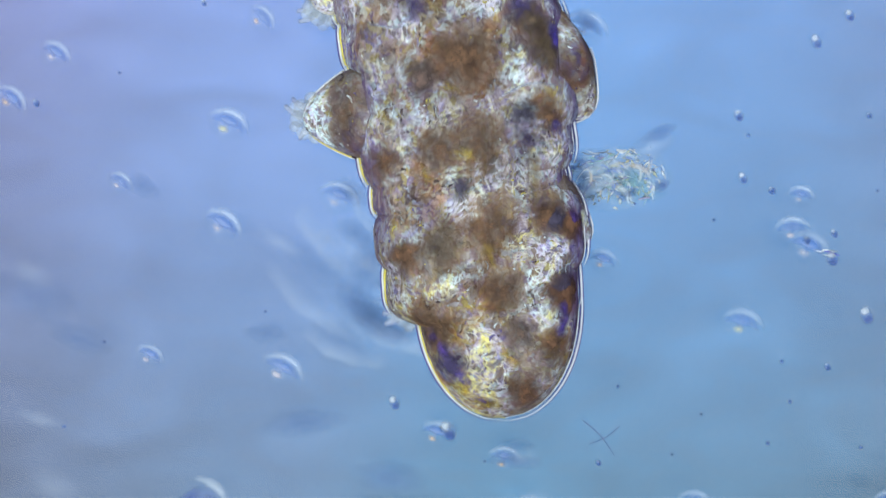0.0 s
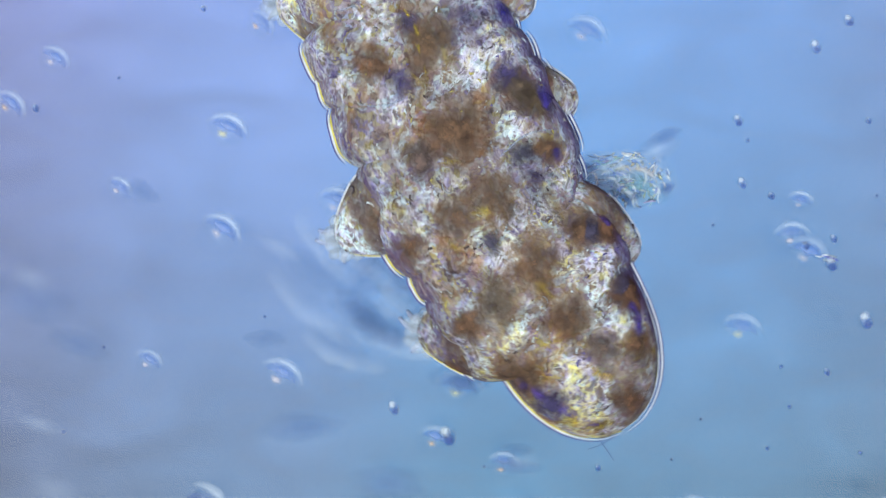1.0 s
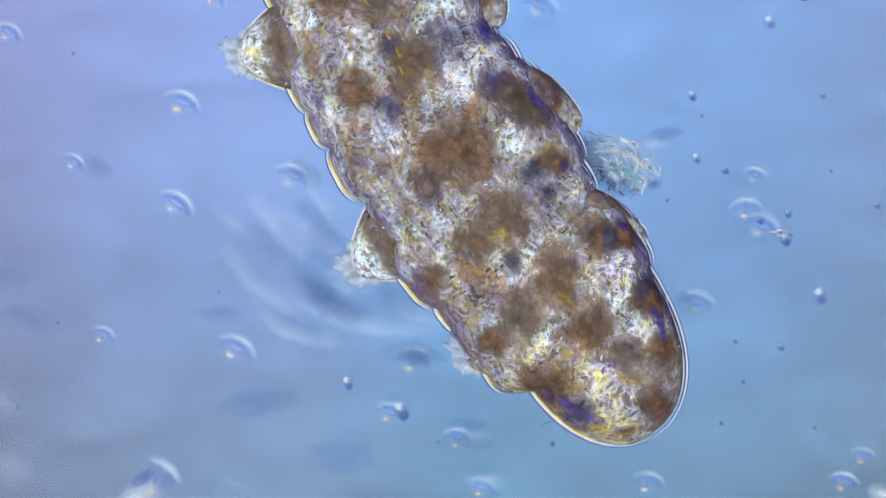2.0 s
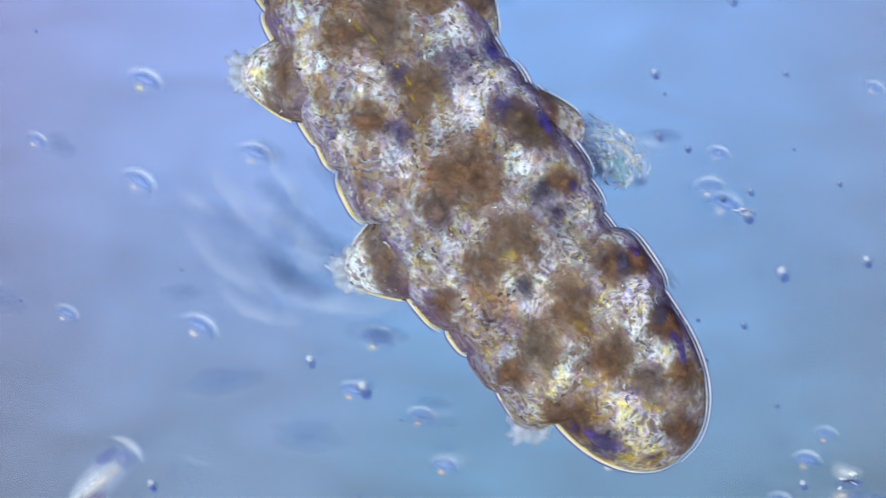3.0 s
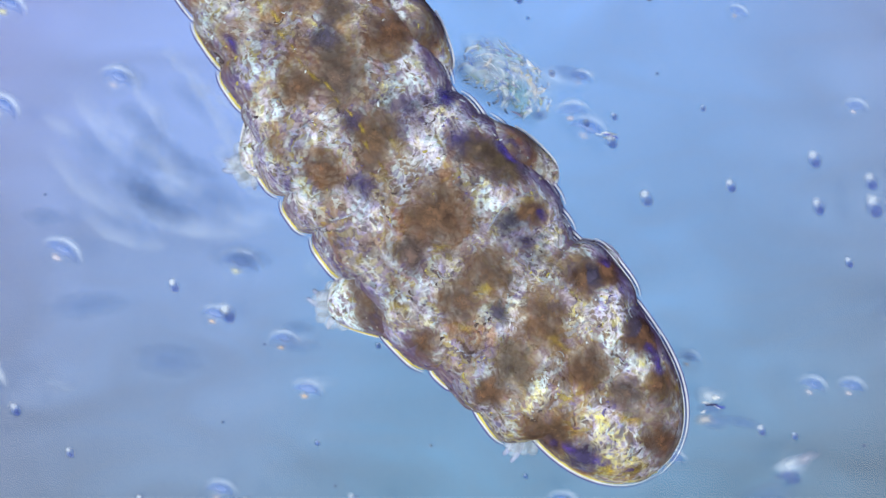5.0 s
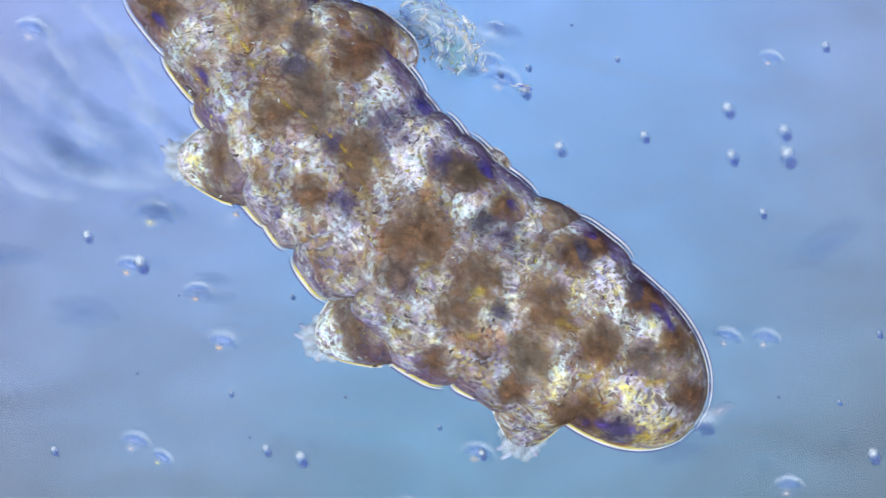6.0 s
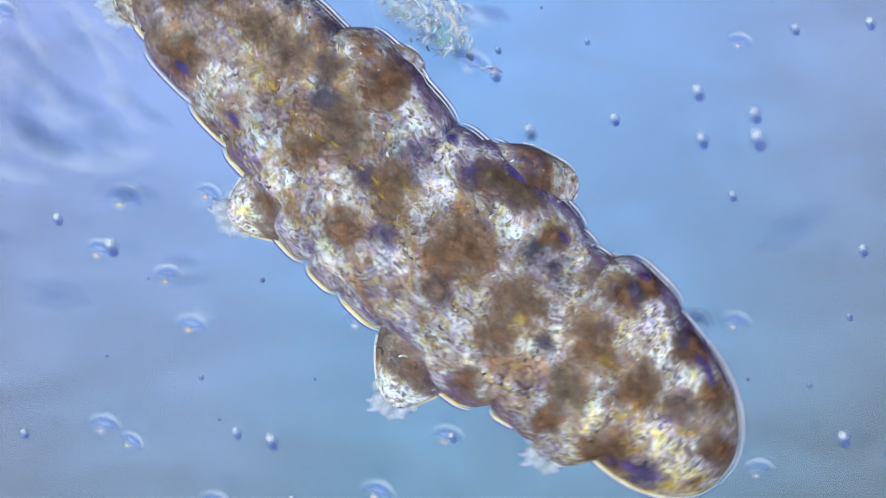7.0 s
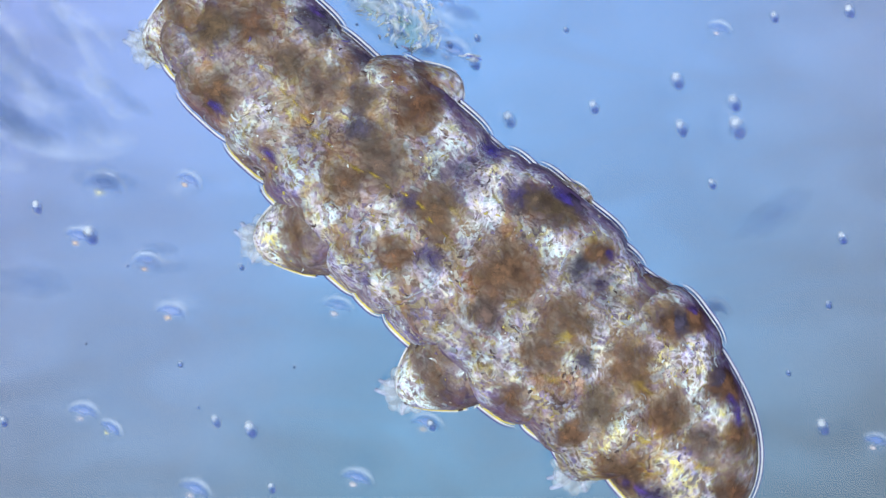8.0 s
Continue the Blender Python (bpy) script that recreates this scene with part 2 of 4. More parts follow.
TISSUE = tissue_material()
GRANULES = granule_material("granules", [(0.0, (0.56, 0.66, 0.72)), (0.22, (0.26, 0.29, 0.32)), (0.40, (0.11, 0.10, 0.28)),
                                          (0.52, (0.40, 0.37, 0.10)), (0.62, (0.06, 0.045, 0.045)), (0.80, (0.30, 0.28, 0.26))])
SPECKS = granule_material("specks", [(0.0, (0.84, 0.92, 0.96)), (0.34, (0.60, 0.72, 0.78)), (0.58, (0.62, 0.68, 0.50)),
                                      (0.74, (0.30, 0.44, 0.52)), (0.84, (0.14, 0.18, 0.50)), (0.90, (0.78, 0.76, 0.56))])
CELL_BROWN = cell_material("cell_brown", [(0.0, (0.108, 0.070, 0.044)), (0.35, (0.126, 0.069, 0.042)), (0.7, (0.094, 0.074, 0.048)),
                                          (1.0, (0.092, 0.068, 0.064))])
CELL_RUST = cell_material("cell_rust", [(0.0, (0.165, 0.098, 0.056)), (1.0, (0.130, 0.082, 0.050))])
CELL_SLATE = cell_material("cell_slate", [(0.0, (0.046, 0.040, 0.135)), (0.5, (0.056, 0.048, 0.095)), (1.0, (0.044, 0.046, 0.075))])
VIOLET_CELL = cell_material("violet_cell", [(0.0, (0.042, 0.036, 0.24)), (1.0, (0.068, 0.042, 0.17))])
GOLD_PATCH = cell_material("gold_patch", [(0.0, (0.34, 0.26, 0.03)), (0.5, (0.44, 0.36, 0.04)), (1.0, (0.30, 0.20, 0.03))])
GOLD_EDGE = clear_material("gold_glint", (0.72, 0.66, 0.16), 0.3, 0.1)
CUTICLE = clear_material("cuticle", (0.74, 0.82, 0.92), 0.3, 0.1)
DARK_EDGE = clear_material("edge_shade", (0.10, 0.11, 0.34), 0.4, 0.0)
THREAD = clear_material("thread", (0.10, 0.17, 0.38), 0.4, 0.0)
CLAW = clear_material("claw", (0.52, 0.64, 0.88), 0.25, 0.3)
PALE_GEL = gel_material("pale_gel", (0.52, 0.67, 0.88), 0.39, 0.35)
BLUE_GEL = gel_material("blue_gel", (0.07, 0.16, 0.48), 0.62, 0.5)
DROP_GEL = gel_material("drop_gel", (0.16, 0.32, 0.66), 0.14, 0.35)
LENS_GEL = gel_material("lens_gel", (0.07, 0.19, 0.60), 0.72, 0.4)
FOOT_GEL = gel_material("foot_gel", (0.70, 0.84, 0.97), 0.36, 0.25, 0.55, 150)
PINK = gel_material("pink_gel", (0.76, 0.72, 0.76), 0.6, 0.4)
SILT = gel_material("silt", (0.10, 0.20, 0.46), 0.50, 0.8, 0.4, 12)
MILK = gel_material("milky_silt", (0.58, 0.71, 0.92), 0.19, 0.8, 0.3, 12)
RIDGE = gel_material("sediment_crest", (0.60, 0.73, 0.92), 0.13, 0.7, 0.3, 25)
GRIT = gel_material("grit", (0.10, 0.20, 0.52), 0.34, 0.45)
# bright and dark blue jelly also serve as a grain's lit and shaded sides
BRIGHT = gel_material("bright_gel", (0.72, 0.85, 0.97), 0.5, 0.4)
DARK_BLUE = gel_material("dark_blue_gel", (0.02, 0.06, 0.38), 0.55, 0.4)
FLAKE = clear_material("green_flake", (0.46, 0.56, 0.48), 0.3, 0.3)
WHITE_FLAKE = clear_material("white_flake", (0.82, 0.92, 1.0), 0.3, 0.2)
GREEN_GEL = gel_material("green_gel", (0.20, 0.46, 0.50), 0.6, 0.4)
GREY_FLAKE = clear_material("grey_flake", (0.34, 0.32, 0.36), 0.3, 0.1)
DARK_FLAKE = clear_material("dark_flake", (0.03, 0.04, 0.12), 0.3, 0.0)
GREY_GEL = gel_material("grey_gel", (0.40, 0.42, 0.56), 0.5, 0.4)
PLUM_GEL = gel_material("plum_gel", (0.16, 0.08, 0.22), 0.8, 0.4)
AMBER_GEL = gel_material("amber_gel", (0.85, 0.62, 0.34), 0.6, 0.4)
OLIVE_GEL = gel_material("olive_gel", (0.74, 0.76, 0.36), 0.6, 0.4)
CREAM_GEL = gel_material("cream_gel", (0.66, 0.62, 0.54), 0.6, 0.4)
MIST_FLAKE = clear_material("misty_flake", (0.40, 0.52, 0.66), 0.3, 0.3)
CYAN_FLAKE = clear_material("cyan_flake", (0.52, 0.80, 0.86), 0.3, 0.3)
LILAC_FLAKE = clear_material("lilac_flake", (0.56, 0.52, 0.80), 0.3, 0.2)
YELLOW_FLAKE = clear_material("yellow_flake", (0.66, 0.64, 0.30), 0.3, 0.2)
BLUE_FLAKE = clear_material("blue_flake", (0.10, 0.14, 0.60), 0.3, 0.1)
VEIL = gel_material("veil", (0.58, 0.76, 0.86), 0.62, 0.5, 0.4, 60)
GLASS = clear_material("slide_glass", (1.0, 1.0, 1.0), 0.0, 1.0, 1.45)
for node in [q for q in GLASS.node_tree.nodes if q.type == "VALTORGB"]:
    for e in node.color_ramp.elements:
        e.color = (1, 1, 1, 1)
FIELD = field_material()


# ---- mesh helpers ----
def mesh_object(name, verts, faces, material, parent=None, label="", smooth=True, **attrs):
    me = bpy.data.meshes.new(name)
    me.from_pydata([tuple(v) for v in verts], [], faces)
    me.materials.append(material)
    if smooth:
        me.polygons.foreach_set("use_smooth", [True] * len(me.polygons))
    for key, values in attrs.items():
        values = np.asarray(values, dtype=np.float32)
        a = me.attributes.new(key, "FLOAT_VECTOR" if values.ndim == 2 else "FLOAT", "POINT")
        a.data.foreach_set("vector" if values.ndim == 2 else "value", values.ravel())
    me.update()
    ob = new(name, me)
    if parent:
        ob.parent = parent
    if label:
        tagged(ob, label)
    return ob


def grid_faces(rings, sides, first, last):
    """Quads between closed rings, with a pole vertex at each end."""
    f = []
    for i in range(rings - 1):
        for j in range(sides):
            k = (j + 1) % sides
            f.append((i * sides + j, i * sides + k, (i + 1) * sides + k, (i + 1) * sides + j))
    for j in range(sides):
        k = (j + 1) % sides
        f.append((first, k, j))
        f.append((last, (rings - 1) * sides + j, (rings - 1) * sides + k))
    return f


def revolve(profile, sides, squash=1.0, wobble=None):
    """A body of rings along x from (x, radius) pairs; squash flattens it in z."""
    verts = []
    for x, r in profile[1:-1]:
        for j in range(sides):
            a = 2 * math.pi * j / sides
            v = Vector((x, r * math.cos(a), r * squash * math.sin(a)))
            verts.append(wobble(v) if wobble else v)
    verts += [Vector((profile[0][0], 0, 0)), Vector((profile[-1][0], 0, 0))]
    n = len(profile) - 2
    return verts, grid_faces(n, sides, n * sides, n * sides + 1)


def tube(points, radii, sides=8):
    verts, n = [], len(points)
    for i, p in enumerate(points):
        d = (points[min(i + 1, n - 1)] - points[max(i - 1, 0)]).normalized()
        side = d.orthogonal() if abs(d.z) > 0.9 else d.cross(Vector((0, 0, 1))).normalized()
        up = side.cross(d)
        for j in range(sides):
            a = 2 * math.pi * j / sides
            verts.append(p + (side * math.cos(a) + up * math.sin(a)) * radii[i])
    verts += [points[0], points[-1]]
    return verts, grid_faces(n, sides, n * sides, n * sides + 1)


def merge(parts):
    verts, faces = [], []
    for v, f in parts:
        o = len(verts)
        verts += list(v)
        faces += [tuple(i + o for i in q) for q in f]
    return verts, faces


# ---- the slide and the lit field under it ----
def make_slide():
    bm = bmesh.new()
    bmesh.ops.create_cube(bm, size=1, matrix=Matrix.Translation((0.13, -0.07, -0.1)) @ Matrix.Diagonal((2.0, 1.5, 0.2, 1)))
    bmesh.ops.bevel(bm, geom=bm.edges[:], offset=0.012, segments=2, affect="EDGES")
    me = bpy.data.meshes.new("ground")
    bm.to_mesh(me)
    bm.free()
    me.materials.append(GLASS)
    ob = tagged(new("ground", me), "clear glass microscope slide under the water", "slide", kind="structure")
    ob.visible_shadow = False
    return ob


def make_field():
    verts = [Vector((1.7 * math.cos(a), 1.7 * math.sin(a), 0)) for a in [2 * math.pi * i / 96 for i in range(96)]]
    ob = mesh_object("backdrop", verts, [tuple(range(96))], FIELD, smooth=False)
    ob.location = (0.13, -0.07, -8)
    return tagged(ob, "evenly glowing pale blue light field below the slide", "backdrop", kind="structure")


make_slide()
make_field()

# ---- the animal ----
MID = 66 * MICRON       # height of its axis over the glass
# segments from tail to neck: from, to and reach of the lobe on the left flank, then of the one on the right
LOBES = [(-178, -134, 54, -174, -126, 46), (-146, -95, 63, -134, -90, 53), (-95, -54, 67, -92, -37, 51), (-54, -20, 72, -40, 14, 68),
         (-20, 13, 76, -12, 44, 66), (12, 43, 86, 30, 68, 60), (43, 69, 85, 54, 98, 68), (68, 104, 83, 76, 128, 76),
         (102, 136, 80, 104, 160, 75), (134, 178, 85, 136, 182, 66), (177, 200, 79, 172, 202, 59), (198, 231, 80, 191, 238, 69),
         (228, 262, 74, 228, 268, 62)]
SEGMENTS = [((a + b) / 2, (b - a) / 1.02, left, (c + d) / 2, (d - c) / 1.02, right) for a, b, left, c, d, right in LOBES]
HEAD = (255, 88, 52, 255, 88, 62)
# brown cell masses: place along the body, sideways, size
CELLS_A = [(-158, -12, 18), (-140, 8, 19), (-126, -43, 18), (-73, 12, 18), (-1, 0, 25), (47, -1, 22), (105, 1, 28), (160, 0, 20),
           (209, 3, 23), (253, 5, 21), (-13, -31, 15), (-7, 46, 22), (45, -44, 15), (90, 52, 15), (112, 60, 18)]
CELLS_B = [(115, -30, 15), (160, -29, 19), (152, 50, 11), (163, -68, 15), (203, 42, 16), (212, 59, 13),
           (219, -32, 19), (226, -58, 13), (258, 53, 18), (276, -41, 19), (282, 18, 15), (292, 42, 13), (324, 20, 14),
           (-41, 23, 14), (-100, 8, 15)]
# slate-blue masses, most of them along one flank
SLATE_CELLS = [(-107, 41, 14), (-61, 46, 12), (45, 27, 18), (78, 42, 11), (119, 72, 12), (146, 32, 11), (165, 33, 15),
               (207, 47, 11), (252, 50, 10), (30, -10, 9), (186, -18, 9), (302, -32, 13), (-30, 8, 10), (68, -30, 9)]
# yellow light fringes beside the cell masses are painted as soft gold patches
# golden fringes: place along the body, sideways, half length, half width, turn
GOLD_FRINGES = [(60, 6, 11, 5, 20), (168, -10, 12, 3, 60), (226, 0, 10, 6, 10), (176, -40, 9, 4, 30), (262, -16, 11, 5, 70),
              (332, -6, 16, 6, 75), (320, -24, 13, 5, 60), (244, -62, 12, 5, 20), (100, -60, 9, 4, 80), (124, -14, 9, 4, 50),
              (70, -16, 10, 3, 40), (298, 8, 10, 5, 40), (136, -62, 9, 3, 20), (285, -26, 8, 4, 60)]
CELLS = np.array(CELLS_A + CELLS_B, dtype=float)


def pigment_at(points):
    """How brown the tissue is at points of the resting body (micrometres)."""
    p = np.asarray(points)
    total = np.zeros(len(p))
    for u, v, r in CELLS:
        d2 = (p[:, 0] - u) ** 2 + (p[:, 1] - v) ** 2
        total = np.maximum(total, np.exp(-d2 / (0.8 * r) ** 2))
    rear = np.clip((20 - p[:, 0]) / 90, 0, 1) * 0.4
    return np.clip(total * 1.5 - 0.35 + rear, -0.35, 1)


def lumpy(at, amount):
    def f(v):
        q = (v + Vector((at, 0, 0))) * 0.045
        k = noise.noise(q) * 0.6 + noise.noise(q * 3.1) * 0.4
        return v * (1 + amount * k)
    return f


def flank_edge(profile, side, out, radius, rise=0.0, lift=0.0):
    """A thin tube along one flank, for the clear margin and its painted edge lines."""
    pts = []
    for i, (x, r) in enumerate(profile):
        x0, r0 = profile[max(i - 1, 0)]
        x1, r1 = profile[min(i + 1, len(profile) - 1)]
        n = Vector((r0 - r1, x1 - x0, 0)).normalized()
        pts.append(Vector((x + n.x * out, side * (r + n.y * out), lift + rise * math.sqrt(max(0.0, r * r - (r + min(out, 0.0)) ** 2)))))
    rad = [radius * (1 - 0.8 * abs(2 * i / (len(pts) - 1) - 1) ** 2.5) for i in range(len(pts))]
    return tube(pts, rad, 6)


def scaled(mesh):
    return [v * MICRON for v in mesh[0]], mesh[1]


def make_granules(parent, verts, rest, centre, half, count, seed, pale_only=False):
    """Loose crystals bedded in the upper side of a piece of tissue, thickest where it is palest."""
    rnd = random.Random(seed)
    brown = pigment_at(rest) if not pale_only else np.zeros(len(rest))
    bits, tries = [], 0
    while count and tries < 40 * count:
        tries += 1
        i = rnd.randrange(len(verts))
        p = verts[i]
        if p.z < 0 or abs(p.x) > 0.5 * half:
            continue
        clot = noise.noise(Vector(rest[i]) * 0.06)
        if rnd.random() > (0.012 if brown[i] > 0.15 else 0.35 + 1.5 * clot):
            continue
        count -= 1
        out = (p - centre).normalized()
        along = Vector((1, 0, 0)) - out * out.x
        along.normalize()
        swirl = 4.5 * noise.noise(Vector(rest[i]) * 0.028 + Vector((7, 3, 1)))
        along.rotate(Matrix.Rotation(swirl + rnd.gauss(0, 0.45), 3, out))
        side = out.cross(along)
        if rnd.random() < 0.85:
            big = rnd.random() ** 2
            a, b, c = 1.3 + 2.2 * big, 0.5 + 0.6 * rnd.random(), 0.3 + 0.4 * rnd.random()
            bend = side * rnd.uniform(-1.8, 1.8) - out * 0.35
            bits.append(([p + along * a + bend, p + side * b, p + out * c, p - side * b, p - along * a + bend, p - out * c],
                         [(0, 1, 2), (0, 2, 3), (4, 2, 1), (4, 3, 2), (0, 5, 1), (0, 3, 5), (4, 1, 5), (4, 5, 3)]))
            continue
        # a curled fibre: part of a small ring that lies on the surface
        r, turn, thick = rnd.uniform(2.0, 5.5), rnd.uniform(0.8, 2.2), rnd.uniform(0.5, 1.05)
        pts = []
        for k in range(7):
            t = turn * (k / 6 - 0.5)
            fall = r * r * (1 - math.cos(t)) / 90
            pts.append(p + along * (r * math.sin(t)) + side * (r * (1 - math.cos(t))) + out * (0.25 - fall))
        bits.append(tube(pts, [thick * (1 - 0.55 * abs(k / 3 - 1) ** 2) for k in range(7)], 4))
    v_out, f_out = merge(bits)
    ob = mesh_object("granules", [q * MICRON for q in v_out], f_out, GRANULES, parent, "glittering pale and golden granules")
    return tagged(ob, kind="stuff")


def flank_shade(verts, y0, w):
    """Weight of the painted edge shade: one at the outer flanks, nought over the back."""
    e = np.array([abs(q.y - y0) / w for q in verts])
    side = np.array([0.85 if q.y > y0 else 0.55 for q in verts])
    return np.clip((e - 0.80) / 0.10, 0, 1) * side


def lobe_fall(v, blunt):
    return math.sqrt(max(0.0, 1 - abs(v) ** (3.7 if blunt else 2.2)))


def roof(u, c, level):
    """Height of the flattened back at a place along the body; c runs from -1 to 1 across it."""
    high = float(np.interp(u, (-200, -150, -60, 0, 60, 250, 343), (40, 46, 53, 60, 64, 62, 52)))
    return high * level * math.sqrt(max(0.0, 1 - abs(c) ** 5.5))


def level_of(v, taper):
    """How far the back keeps its full height towards the end of a segment."""
    return lobe_fall(v, False) if taper else math.sqrt(max(0.0, 1 - abs(v) ** 9))


def back_height(u, y):
    """Height of the animal's back over its axis, at a place along and across it."""
    top = 0.0
    for i, (at, half, left, at_r, half_r, right) in enumerate(SEGMENTS + [HEAD]):
        w, y0 = (left + right) / 2, (right - left) / 2
        t = 0.5 + 0.5 * (y - y0) / w
        v = (u - at - t * (at_r - at)) / (half + t * (half_r - half))
        if abs(v) < 1 and 0 < t < 1:
            taper = (i == len(SEGMENTS) and v > 0) or (i == 0 and v < 0)
            f = lobe_fall(v, not taper)
            top = max(top, roof(u, min(1.0, abs(y - y0) / (w * f + 1e-6)), level_of(v, taper)))
    return top


def make_cell(parent, at, u, v, r, seed, material, label, slim=1.0, turn=0.0, name="cell_mass"):
    """A soft brown mass of storage cells that lies along the back."""
    rings, sides = 9, 28
    strength = 0.8 + 0.4 * random.Random(seed).random() if slim == 1 else (0.95 if name == "margin_band" else 0.8 if u > 290 else 0.55 if name == "gut_edge" else 0.42)
    if material is CELL_SLATE:
        strength *= 1.15
    off = Vector((seed * 5.3, 0, 0))
    rough = 0.45 if material in (CELL_SLATE, VIOLET_CELL) else 1.0
    verts, dens = [], []
    for i in range(rings + 1):
        s = i / rings
        for j in range(sides if i else 1):
            a = 2 * math.pi * j / sides
            k = r * s * (1.05 + rough * 0.9 * noise.noise(Vector((math.cos(a) * 1.2, math.sin(a) * 1.2, 0)) + off)
                         + rough * 0.6 * noise.noise(Vector((math.cos(a) * 3, math.sin(a) * 3, 4)) + off))
            x, y = k * math.cos(a), k * slim * math.sin(a)
            x, y = u + x * math.cos(turn) - y * math.sin(turn), v + x * math.sin(turn) + y * math.cos(turn)
            verts.append(Vector((x - at, y, back_height(x, y) + 2.6 * (1 - s * s) - 0.4)))
            dens.append((1 - s) ** 1.1 * 1.1 * strength * (1 if back_height(x, y) > 24 else 0))
    faces = [(0, 1 + j, 1 + (j + 1) % sides) for j in range(sides)]
    faces += [(1 + i * sides + j, 1 + (i + 1) * sides + j, 1 + (i + 1) * sides + (j + 1) % sides, 1 + i * sides + (j + 1) % sides)
              for i in range(rings - 1) for j in range(sides)]
    return mesh_object(name, [q * MICRON for q in verts], faces, material, parent, label, thickness=dens)


def make_segment(root, piece, head=False, tail=False):
    at, half, left, at_r, half_r, right = piece
    u, w, y0 = (at + at_r) / 2, (left + right) / 2, (right - left) / 2
    steps, sides = 64 if head else 36, 180

    def ring(v):
        return lobe_fall(v, not ((head and v > 0) or (tail and v < 0)))

    def along(v, t):
        return at + v * half + t * (at_r + v * half_r - at - v * half) - u
    verts, wob = [], lumpy(u, 0.03)
    levels = [-math.cos(math.pi * i / steps) for i in range(steps + 1)]
    for v in levels[1:-1]:
        for j in range(sides):
            a = 2 * math.pi * j / sides
            y = ring(v) * math.cos(a)
            x = along(v, 0.5 + 0.5 * y)
            z = roof(u + x, math.cos(a), level_of(v, (head and v > 0) or (tail and v < 0)))
            verts.append(wob(Vector((x, w * y, math.copysign(z, math.sin(a))))))
    verts += [Vector((along(-1, 0.5), 0, 0)), Vector((along(1, 0.5), 0, 0))]
    faces = grid_faces(steps - 1, sides, (steps - 1) * sides, (steps - 1) * sides + 1)
    verts = [q + Vector((0, y0, 0)) for q in verts]
    rest = np.array([tuple(q) for q in verts]) + (u, 0, 0)
    ob = mesh_object("head" if head else "body_segment", [q * MICRON for q in verts], faces, TISSUE, root,
                     "rounded granular brown and gold head end" if head else "", rest=rest * MICRON,
                     pigment=pigment_at(rest), flank=flank_shade(verts, y0, w))
    make_granules(ob, verts, rest, Vector((0, y0, 0)), half, int(w * half * 0.03), int(u) + 500)
    span = [i / 40 for i in range(-4, 41)] if head else [0.54 * i / 20 for i in range(-20, 21)]
    flank = {side: [(along(v, 0.5 + 0.5 * side * ring(v)), w * ring(v)) for v in span] for side in (1, -1)}
    for side in (1, -1):
        shift = Vector((0, y0, 0))
        # gold and dark lines stand in for light bent at the body's edge
        if side > 0:
            edge_lines = [("outer_line", 3.3, 0.35, DARK_EDGE, ""), ("cuticle_edge", 2.2, 0.85, CUTICLE, "thin bright clear margin"),
                     ("margin_line", 0.9, 0.5, DARK_EDGE, "dark blue line within the margin"), ("inner_line", -0.5, 0.5, CUTICLE, "")]
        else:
            edge_lines = [("cuticle_edge", 1.9, 0.9, CUTICLE, "thin bright clear margin"), ("margin_line", 3.2, 0.6, DARK_EDGE, "")]
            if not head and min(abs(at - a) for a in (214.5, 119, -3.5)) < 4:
                edge_lines = []
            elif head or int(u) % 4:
                edge_lines.append(("gold_glint", 0.3, 1.15 if head else 1.05, GOLD_EDGE, "golden inner line of the margin"))
            if edge_lines:
                edge_lines.append(("inner_line", -1.6, 0.8, DARK_EDGE, "violet line within the margin"))
        for name, out, rad, mat, label in edge_lines:
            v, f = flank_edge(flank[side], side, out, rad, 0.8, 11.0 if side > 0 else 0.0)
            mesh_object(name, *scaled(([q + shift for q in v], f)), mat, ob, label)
    return ob


def make_claw(leg, angle, size, shift):
    pts = []
    for i in range(12):
        s = i / 11
        pts.append(Vector((-3 + size * s, shift + size * 0.35 * math.sin(angle) * s, -6 * s + 2))
                   + Vector((0, size * 0.35 * s ** 3 * (1 if angle > 0 else -1), -5 * s ** 2)))
    return mesh_object("claw", *scaled(tube(pts, [3.6 * (1 - 0.6 * i / 11) for i in range(12)], 6)), CLAW, leg,
                       "curved clear hooked claw")


